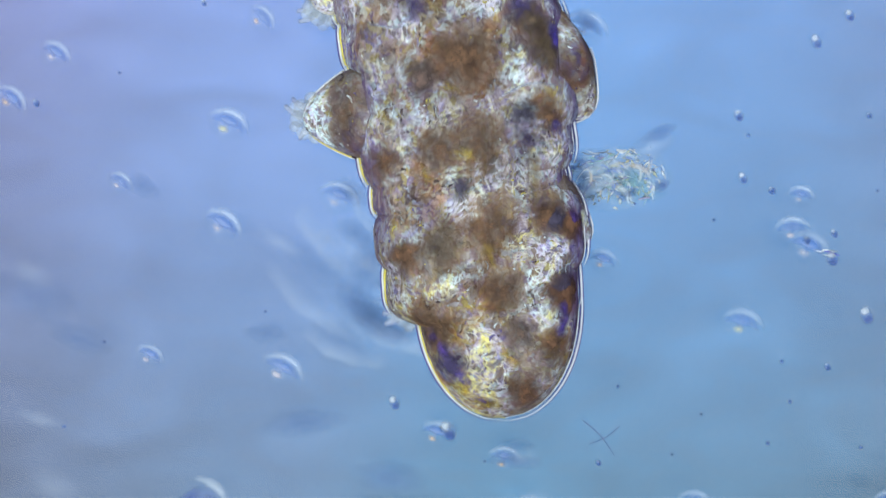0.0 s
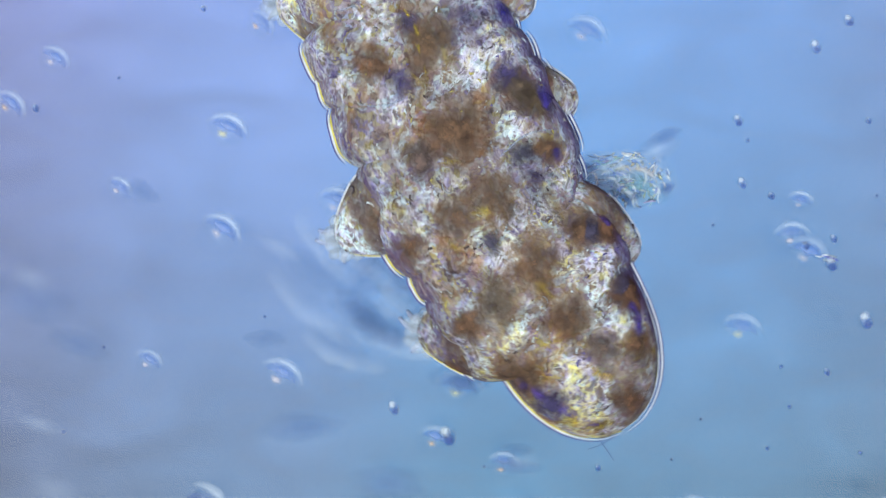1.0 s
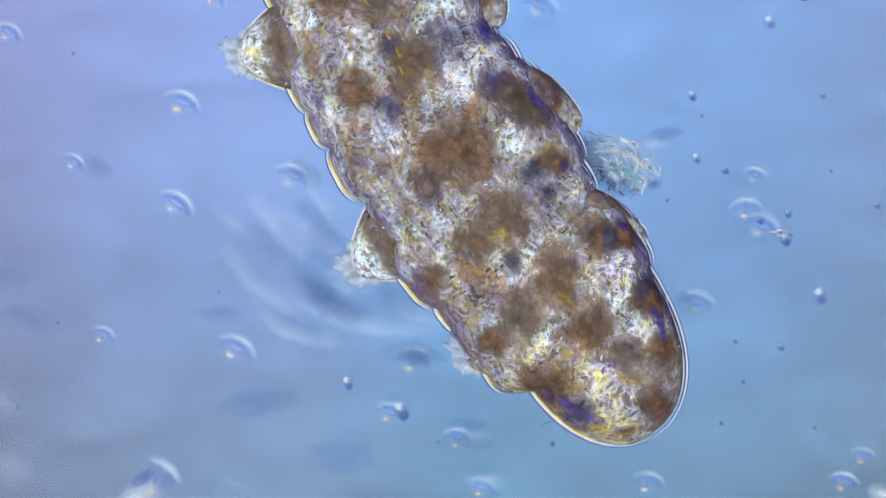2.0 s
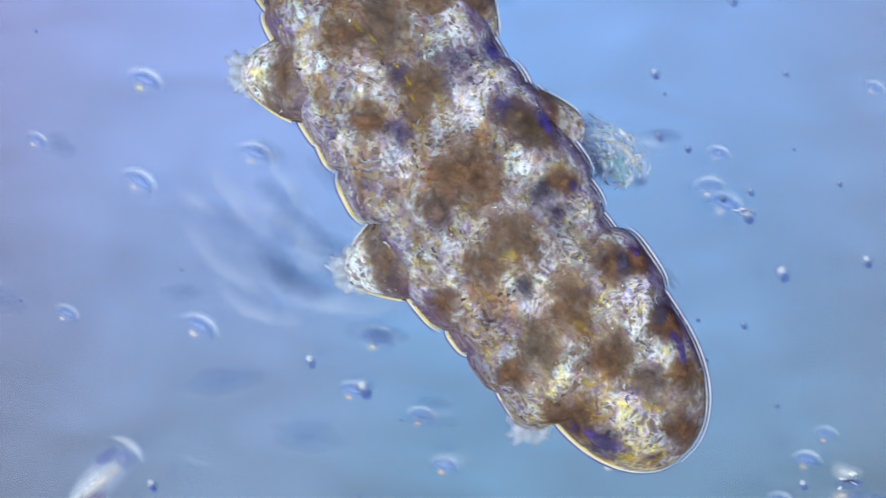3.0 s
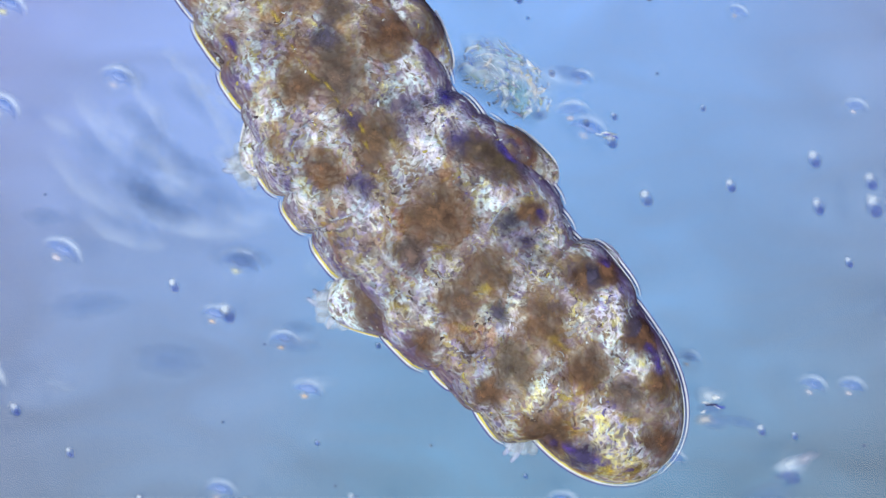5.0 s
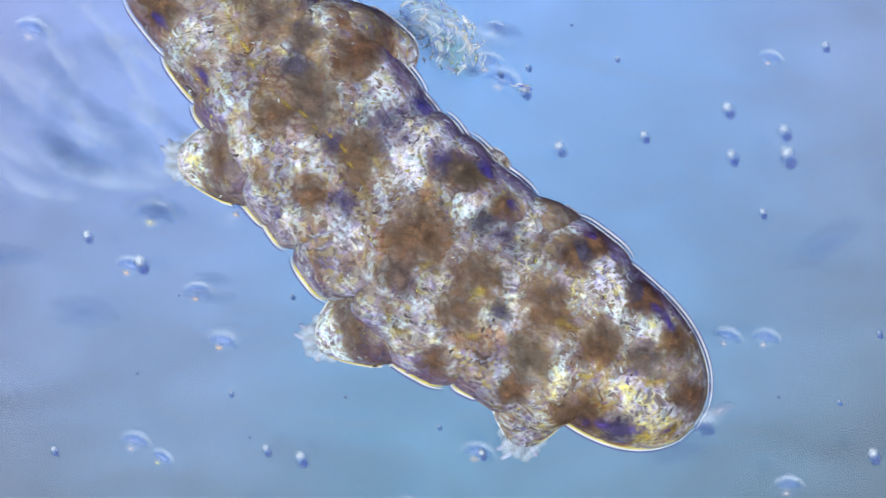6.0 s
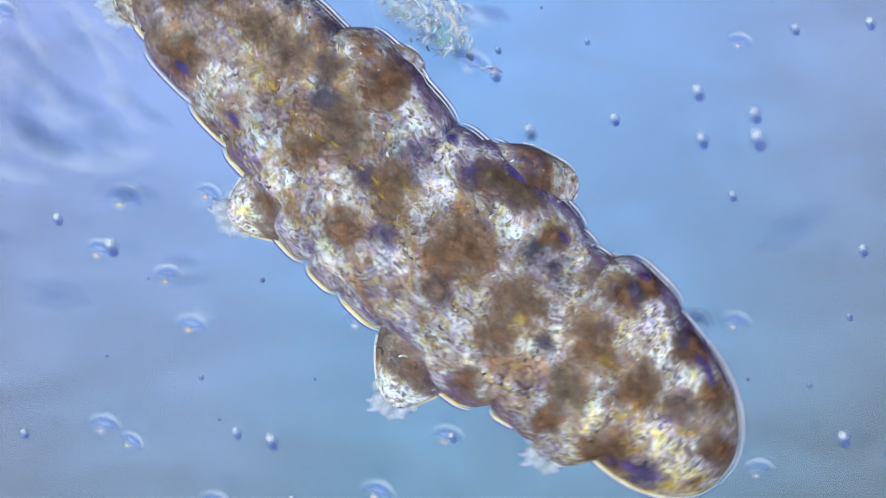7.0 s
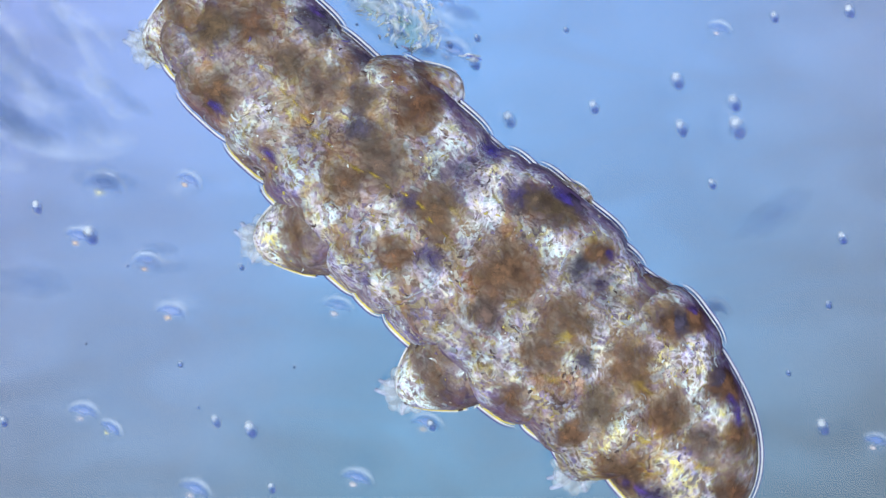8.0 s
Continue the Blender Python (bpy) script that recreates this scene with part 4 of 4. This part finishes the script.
for x, y, lx, ly, mat, k in ((0, 0, 40, 16, PALE_GEL, 0.6), (-6, 4, 26, 9, BRIGHT, 0.7), (-22, -9, 22, 8, PLUM_GEL, 0.6), (14, 9, 14, 7, DARK_BLUE, 0.7), (-2, -2, 30, 7, CREAM_GEL, 0.7),
                             (24, -2, 13, 11, DARK_BLUE, 0.8), (-26, 2, 16, 7, BRIGHT, 0.7), (12, -4, 10, 4, CREAM_GEL, 0.8)):
    veil = soft_blob("veil", lx, ly, 5, mat, heap, int(lx + x), "soft jelly round the debris", k)
    veil.location = (x * MICRON, y * MICRON, 0.001)
end = crescent("rounded_end", 19, BRIGHT, heap, 0.55, 1.12, 4.0, 1.3, True, "bright curved end of the heap")
end.location, end.rotation_euler = (0.022, 0, 0), (0, 0, radians(-82))
heap.location, heap.rotation_euler, heap.scale = (-0.186, -0.194, 0), (0, 0, radians(44)), (0.86, 0.86, 0.86)
knot = make_flake_clump("debris_knot", 7, 7, 9, 21, "small bright and dark knot of debris on the glass",
                        [WHITE_FLAKE, WHITE_FLAKE, BLUE_FLAKE, WHITE_FLAKE, DARK_FLAKE], 4, -0.1, 7)
for x, y, lx, ly, mat, turn in ((-1, 8, 12, 8, BRIGHT, -10), (1, -1, 12, 5, DARK_BLUE, 0), (-4, -9, 9, 5, CREAM_GEL, 0), (4, -11, 11, 7, BLUE_GEL, 0), (22, -11, 20, 5, BLUE_GEL, -14)):
    veil = soft_blob("veil", lx, ly, 4, mat, knot, int(lx + x), "soft jelly round the debris", 0.8)
    veil.location, veil.rotation_euler = (x * MICRON, y * MICRON, 0.001), (0, 0, radians(turn))
knot.location = (0.351, -0.198, 0)
bean = tagged(new("debris_bean"), "pale grey bean-shaped lump of debris with a dark blue belly", "debris")
for x, y, lx, ly, mat, turn in ((0, 2, 15, 9, PALE_GEL, 20), (-2, 4, 11, 6, BRIGHT, 20), (10, 8, 12, 5, GREY_GEL, 25), (-3, -4, 10, 4, DARK_BLUE, 10), (1, -8, 7, 4, DARK_BLUE, 10)):
    veil = soft_blob("veil", lx, ly, 4, mat, bean, int(lx * 3 + x), "soft jelly of the lump", 0.7)
    veil.location, veil.rotation_euler = (x * MICRON, y * MICRON, 0.001), (0, 0, radians(turn))
bean.location = (0.410, -0.243, 0)
knot_two = make_flake_clump("debris_knot", 9, 7, 4, 31, "small blue knot of debris on the glass",
                            [BLUE_FLAKE, MIST_FLAKE, WHITE_FLAKE], 3, -0.3, 6)
knot_two.location = (0.277, -0.003, 0)


def make_filament(x, y, length, turn, bow):
    pts = [Vector((length * (i / 16 - 0.5), bow * math.sin(math.pi * i / 16), 1.0)) for i in range(17)]
    ob = mesh_object("filament", *scaled(tube(pts, [0.28] * 17, 6)), THREAD)
    ob.location, ob.rotation_euler = (x * MICRON, y * MICRON, 0), (0, 0, radians(turn))
    return tagged(ob, "thin dark thread of bacteria lying on the glass", "filament", "bacterial threads")


FILAMENTS = [(make_filament(112, -136, 34, -48, 2), 112, -136, -48), (make_filament(116, -134, 26, 30, -2), 116, -134, 30)]

# blurred sediment: place, half length, half width, turn
SILT_BANDS_A = [
    (-91, -12, 26, 10, -32), (-48, -50, 28, 13, -15), (-75, -65, 22, 8, -30), (-34, -61, 18, 8, -5), (-99, -125, 28, 8, 5), (-295, -34, 30, 14, -20),
    (-128, -61, 14, 6, 0), (53, -153, 18, 5, -5), (-217, 45, 12, 7, -25), (-262, -65, 22, 8, -20), (18, -93, 16, 7, 0), (-27, -25, 22, 8, -10),
    (-39, -165, 24, 10, -10), (-64, 12, 14, 8, -40), (-61, -37, 18, 8, -35),
]
SILT_BANDS_B = [
    (-52, -52, 12, 5, -25), (-6, -47, 22, 13, -40), (8, -89, 18, 8, 0), (53, -141, 12, 5, 0), (391, -263, 24, 10, 20), (496, -116, 28, 10, 30),
    (-46, -53, 22, 9, -30), (-54, -10, 12, 22, -20), (-65, 40, 12, 7, -40), (12, -22, 18, 6, -25), (-61, -44, 22, 7, -25), (-21, 23, 22, 8, -45),
    (34, -37, 14, 5, -30), (-36, -13, 18, 6, -40),
]
MILK_BANDS_A = [
    (-296, -17, 16, 4, -30), (-290, -122, 18, 3, -15), (-278, -171, 20, 6, -20), (-116, 4, 16, 3, -30), (58, -149, 14, 3, 0), (66, -180, 16, 3, 0),
    (-117, -182, 12, 2, -20),
]
MILK_BANDS_B = [
    (67, -97, 9, 4, -20),
]
for i, (x, y, lx, ly, turn) in enumerate(SILT_BANDS_A + SILT_BANDS_B):
    q = soft_blob("silt_patch", lx * 1.2, ly * 1.25, 3, SILT, None, 40 + i, power=0.9)
    tagged(q, "soft blue-grey patch of sediment on the glass", "sediment", "sediment patches")
    q.location, q.rotation_euler = (x * MICRON, y * MICRON, 0.0002 * (i + 1)), (0, 0, radians(turn))
for i, (x, y, lx, ly, turn) in enumerate(MILK_BANDS_A + MILK_BANDS_B):
    q = soft_blob("milky_streak", lx * 1.15, ly * 2.4, 4, MILK, None, 70 + i, power=0.9)
    tagged(q, "faint milky streak of sediment on the glass", "sediment", "milky streaks")
    q.location, q.rotation_euler = (x * MICRON, y * MICRON, 0.005 + 0.0002 * i), (0, 0, radians(turn))


RIPPLES = [(-52, 20, 70, -58, -3, 2.6), (-58, -14, 86, -40, 4, 3.4), (-6, 6, 86, -60, 3, 2.4), (-20, -56, 122, -10, -16, 3.4), (16, -58, 44, -10, -6, 2.6),
           (6, -23, 36, -47, -2, 3.0), (0, 19, 58, -38, 3, 2.4), (-30, -33, 44, -30, -4, 3.2), (-84, 4, 70, -50, -6, 3.0), (-36, -38, 30, -20, -5, 3.0),
           (-92, -40, 90, -38, -8, 3.0), (-30, 40, 50, -52, 4, 2.4), (-70, -70, 70, -22, -8, 2.8), (24, -40, 30, -30, -4, 2.2)]


def make_ripple(x, y, length, turn, bow, width, seed):
    """A low bowed ridge of sediment, pale along its crest with a faint milky slope behind it."""
    root = tagged(new("sediment_ripple"), "soft bowed ripple of pale sediment on the glass", "sediment", "sediment ripples")
    off = Vector((seed * 3.1, 0, 0))
    for name, mat, shift, wide, label in (("crest", RIDGE, 0.0, width * 1.7, "pale crest"), ("bank", MILK, width * 1.2, width * 3.0, "faint milky slope")):
        verts, dens, cols, across = [], [], 40, 8
        for i in range(cols + 1):
            c = 2 * i / cols - 1
            mid = Vector((length * c / 2, bow * (1 - c * c) + 2.4 * noise.noise(Vector((c * 2.2, 0, 0)) + off) + shift, 0))
            thin = (1 - abs(c) ** 2.5) * (0.75 + 0.5 * noise.noise(Vector((c * 3, 5, 0)) + off))
            for j in range(across + 1):
                e = 2 * j / across - 1
                verts.append(mid + Vector((0, wide * e, 1.2 * (1 - e * e) + 0.5)))
                dens.append(max(0.0, thin) * (1 - e * e) ** 1.5)
        n = across + 1
        faces = [(i * n + j, i * n + n + j, i * n + n + j + 1, i * n + j + 1) for i in range(cols) for j in range(across)]
        mesh_object(name, [v * MICRON for v in verts], faces, mat, root, label, thickness=dens)
    root.location, root.rotation_euler = (x * MICRON, y * MICRON, 0.012 + 0.0003 * seed), (0, 0, radians(turn))
    return root


for i, ripple_row in enumerate(RIPPLES):
    make_ripple(*ripple_row, i)


# ---- movement ----
REST = {"loin": 0, "waist": 48, "belly": 107, "chest": 162, "neck": 212, "snout": 342}
LOIN = [
    (0, -18, 252), (0.5, -23, 218), (1, -33, 204), (1.2, -32, 200), (2.5, 3, 143), (3, 20, 124),
    (3.5, 45, 100), (4, 56, 77), (4.5, 68, 60), (4.7, 78, 52), (5.8, 114, -8), (6, 131, -17),
    (6.5, 152, -25), (7, 175, -51), (7.5, 195, -70), (8, 216, -80),
]
WAIST = [
    (0, 4, 194), (0.3, 4, 174), (0.5, 0, 168), (0.7, -2, 156), (1, -7, 147), (1.2, -8, 140),
    (2.5, 29, 99), (3, 47, 82), (3.5, 67, 58), (4, 78, 37), (4.5, 92, 16), (4.7, 102, 9),
    (5.8, 146, -45), (6, 163, -53), (6.5, 192, -61), (7, 207, -87), (7.5, 236, -108), (8, 254, -112),
]
BELLY = [
    (0, 14, 134), (0.3, 14, 112), (0.5, 12, 108), (0.7, 11, 96), (1, 10, 86), (1.2, 11, 80),
    (2.3, 55, 47), (2.5, 59, 43), (3, 76, 23), (3.5, 101, -2), (3.7, 112, -16), (3.9, 112, -18),
    (4, 113, -23), (4.3, 120, -34), (4.5, 130, -38), (4.6, 136, -39), (4.7, 143, -46), (5.8, 185, -100),
    (6, 203, -109), (6.2, 208, -108), (6.5, 230, -109), (6.8, 243, -120), (6.9, 250, -127), (7, 253, -131),
    (7.1, 265, -134), (7.3, 275, -138), (7.5, 283, -144), (8, 300, -156),
]
CHEST = [
    (0, 26, 73), (0.3, 23, 56), (0.5, 26, 54), (0.7, 30, 46), (1, 35, 40), (1.2, 38, 36),
    (2.3, 93, -3), (2.5, 97, -7), (3, 112, -23), (3.5, 139, -42), (3.7, 149, -53), (4, 151, -63),
    (4.5, 168, -82), (4.7, 179, -90), (5.8, 224, -128), (6, 245, -137), (6.2, 250, -138), (6.5, 270, -149),
    (6.8, 284, -159), (7, 297, -169), (7.1, 308, -168), (7.3, 317, -173), (7.5, 325, -179), (8, 344, -190),
]
NECK = [
    (0, 31, 13), (0.3, 32, 2), (0.5, 40, 0), (0.7, 50, -4), (1, 63, -10), (1.2, 70, -6),
    (2.3, 125, -47), (2.5, 129, -53), (3, 148, -71), (3.5, 169, -90), (3.8, 182, -99), (4, 188, -107),
    (4.5, 208, -120), (4.7, 214, -128), (5.8, 268, -158), (6, 292, -162), (6.2, 297, -169), (6.5, 316, -187),
    (6.8, 330, -195), (6.9, 337, -199), (7, 345, -199), (7.1, 356, -196), (7.3, 363, -200), (7.5, 371, -207),
    (8, 386, -224),
]
SNOUT_A = [
    (0, 39, -120), (0.1, 42, -123), (0.2, 47, -124), (0.3, 60, -127), (0.4, 65, -126), (0.5, 73, -127),
    (0.7, 89, -132), (0.8, 102, -130), (0.9, 116, -127), (1, 121, -125), (1.1, 138, -115), (1.2, 152, -104),
    (2.3, 181, -163), (2.4, 187, -169), (2.5, 189, -171), (3, 222, -182), (3.4, 221, -213), (3.5, 215, -217),
    (3.6, 216, -221), (3.7, 224, -228), (3.8, 229, -229), (3.9, 247, -219), (4, 269, -213), (4.1, 280, -205),
    (4.3, 289, -209), (4.5, 290, -220), (4.6, 292, -232), (4.7, 289, -245), (5.8, 368, -255), (5.9, 388, -254),
]
SNOUT_B = [
    (6, 397, -252), (6.2, 392, -268), (6.4, 392, -283), (6.5, 396, -291), (6.7, 402, -297), (6.8, 426, -309),
    (6.9, 431, -310), (7, 433, -303), (7.1, 461, -292), (7.2, 466, -291), (7.3, 467, -290), (7.4, 482, -295),
    (7.5, 490, -297), (7.6, 487, -303), (7.7, 479, -313), (7.8, 467, -322), (7.9, 456, -329), (8, 449, -335),
]
SPINE = {"loin": LOIN, "waist": WAIST, "belly": BELLY, "chest": CHEST, "neck": NECK, "snout": SNOUT_A + SNOUT_B}
FORE_LEFT = [
    (0, -26, -48), (0.2, -26, -72), (0.3, -25, -78), (0.5, -21, -69), (0.7, -21, -60), (0.8, -17, -56),
    (1, -19, -56), (1.2, 26, -82), (2.5, 65, -101), (2.9, 127, -160), (3, 122, -159), (3.5, 109, -148),
    (4, 156, -187), (4.3, 206, -208), (4.5, 184, -207), (4.6, 182, -206), (5.8, 284, -256), (6, 275, -260),
    (6.5, 274, -263), (7, 313, -281), (7.2, 361, -296), (7.3, 363, -297), (7.5, 359, -299), (8, 348, -305),
]
MID_LEFT = [
    (0, -98, 92), (0.3, -92, 92), (0.5, -94, 81), (0.7, -85, 57), (0.8, -71, 54), (0.9, -73, 14),
    (1, -73, 8), (1.2, -77, 10), (2.3, -11, -42), (2.5, -13, -47), (3, -8, -47), (3.5, 15, -60),
    (4, 35, -107), (4.5, 44, -110), (4.7, 62, -112), (5.8, 118, -170), (6, 131, -185), (6.5, 154, -193),
    (6.8, 198, -206), (6.9, 212, -235), (7, 205, -241), (7.5, 219, -240), (8, 226, -244),
]
HIND_LEFT = [
    (0, -86, 168), (1, -117, 180), (1.2, -116, 164), (2.3, -109, 109), (2.5, -105, 111), (3, -82, 95),
    (3.5, -50, 24), (4, -46, 29), (4.5, -22, 18), (4.6, 3, 11), (4.7, 12, -14), (5.8, 35, -54),
    (6, 33, -57), (6.2, 65, -55), (6.4, 80, -97), (6.5, 98, -119), (6.8, 105, -116), (6.9, 97, -111),
    (7, 91, -109), (7.5, 111, -120), (8, 124, -136),
]
FORE_RIGHT = [
    (0, 102, 4), (0.3, 104, 12), (0.5, 108, 16), (0.7, 120, 4), (1, 138, 0), (1.2, 144, 12),
    (2.5, 197, -29), (3, 206, -35), (3.5, 239, -76), (4, 250, -71), (4.5, 260, -74), (6, 335, -127),
    (6.5, 371, -145), (7, 391, -153), (7.5, 434, -161), (8, 438, -191),
]
MID_RIGHT = [
    (0, 102, 94), (0.3, 100, 100), (0.5, 97, 104), (0.7, 95, 106), (1, 95, 110), (1.2, 95, 108),
    (2.5, 151, 53), (3, 159, 57), (3.5, 178, 32), (4, 187, 17), (4.5, 224, -20), (6, 267, -59),
    (6.5, 310, -87), (7, 337, -85), (7.5, 347, -96), (8, 363, -108),
]
HIND_RIGHT = [
    (0, 76, 172), (1, 59, 168), (2.5, 83, 129), (3, 94, 115), (3.5, 123, 84), (4, 130, 65),
    (4.5, 142, 48), (6, 202, 17), (6.5, 214, 7), (7, 228, -1), (7.5, 286, -43), (8, 270, -23),
]
TAIL_LEFT = [
    (0, -106, 412), (2.5, -123, 279), (4.5, -64, 188), (6, -13, 97), (6.5, -8, 68), (7, 10, 38),
    (7.5, 24, 10), (8, 46, 2),
]
LEG_TIPS = {"fore_left": FORE_LEFT, "mid_left": MID_LEFT, "hind_left": HIND_LEFT, "fore_right": FORE_RIGHT, "mid_right": MID_RIGHT, "hind_right": HIND_RIGHT, "tail_left": TAIL_LEFT}
DRIFT = [
    (0, 122, 51), (0.5, 125, 50), (1.2, 128, 53), (2.5, 166, 43), (3, 174, 41), (3.5, 198, 36),
    (4, 199, 35), (4.5, 200, 39), (6, 219, 35), (6.5, 228, 35), (7, 232, 36), (7.5, 225, 35),
    (8, 225, 29),
]


def track(rows, t):
    """A track's place at t, gliding through its rows."""
    ts = [r[0] for r in rows]
    t = min(max(t, ts[0]), ts[-1])
    i = min(max(sum(1 for a in ts if a <= t) - 1, 0), len(ts) - 2)
    p = [Vector((r[1], r[2])) for r in rows]

    def slope(k):
        a, b = max(k - 1, 0), min(k + 1, len(ts) - 1)
        return (p[b] - p[a]) / (ts[b] - ts[a])
    h = ts[i + 1] - ts[i]
    s = (t - ts[i]) / h
    return ((2 * s ** 3 - 3 * s ** 2 + 1) * p[i] + (s ** 3 - 2 * s ** 2 + s) * h * slope(i)
            + (3 * s ** 2 - 2 * s ** 3) * p[i + 1] + (s ** 3 - s ** 2) * h * slope(i + 1))


def spine_at(t):
    """The spine at t: places along the resting body and points of the plan."""
    us = list(REST.values())
    pts = [track(SPINE[k], t) for k in REST]
    back = (pts[0] - pts[2]).normalized()
    return [-200, -100] + us, [pts[0] + back * 190, pts[0] + back * 96] + pts


def on_spine(t, u):
    us, pts = spine_at(t)
    rows = [(a, p.x, p.y) for a, p in zip(us, pts)]
    here, d = track(rows, u), track(rows, u + 6) - track(rows, u - 6)
    return here, math.atan2(d.y, d.x)


def motions():
    times = [i / 10 for i in range(13)] + [1.5, 1.75, 2.0] + [2.3 + i / 10 for i in range(25)] + [5.0, 5.25, 5.5]
    times += [5.8 + i / 10 for i in range(23)]
    base = {}
    for t in times:
        p, a = on_spine(t, 107)
        base[t] = pose(p.x * MICRON, p.y * MICRON, 0, 0, 0, math.degrees(a))
    walk(tardigrade, [(t, base[t]) for t in times])
    for i, (ob, u) in enumerate(PIECES):
        rows = []
        for t in times:
            p, a = on_spine(t, u)
            rows.append((t, base[t].inverted() @ pose(p.x * MICRON, p.y * MICRON, MID, 0, 0, math.degrees(a))))
        walk(ob, rows)
    for k, leg in LEG_OBJECTS.items():
        u, side = LEGS[k]
        rows = []
        for t in times:
            p, a = on_spine(t, u)
            root = p + Vector((-math.sin(a), math.cos(a))) * side * (30 if u < -150 else 44)
            tip = track(LEG_TIPS[k], t)
            d = tip - root
            if side < 0:
                tip = tip - d.normalized() * (2 if k == "fore_left" else 0)
            swing = 15 * math.exp(-((t - 7.5) / 0.3) ** 2) if k in ("hind_right", "fore_right") else 0
            turn = math.degrees(math.atan2(d.y, d.x)) + swing
            rows.append((t, base[t].inverted() @ pose(tip.x * MICRON, tip.y * MICRON, 0.058 if side < 0 else 0.064, 0, 11, turn)))
        walk(leg, rows)
    # the crossed threads stick to the animal's belly once it has crawled over them
    p0, a0 = on_spine(2.3, 288)
    for ob, x, y, turn in FILAMENTS:
        d = Vector((x, y)) - p0
        u, v = d.x * math.cos(a0) + d.y * math.sin(a0), d.y * math.cos(a0) - d.x * math.sin(a0)
        rows = []
        for t in times:
            p, a = on_spine(t, 288)
            w = v + 34 * min(1.0, max(0.0, (t - 2.3) / 0.7))
            here = p + Vector((u * math.cos(a) - w * math.sin(a), u * math.sin(a) + w * math.cos(a)))
            if t <= 2.3:
                here, a = Vector((x, y)), a0
            rows.append((t, pose(here.x * MICRON, here.y * MICRON, 0, 0, 0, turn + math.degrees(a - a0))))
        walk(ob, rows)
    spin = ((0, 4), (1.2, 4), (2.5, -24), (4.5, -34), (8.0, -40))
    turns = [(t, float(np.interp(t, [a for a, r in spin], [r for a, r in spin]))) for t, x, y in DRIFT]
    walk(clump, [(t, pose(x * MICRON, y * MICRON, 0, 0, 0, r)) for (t, x, y), (t, r) in zip(DRIFT, turns)])


motions()
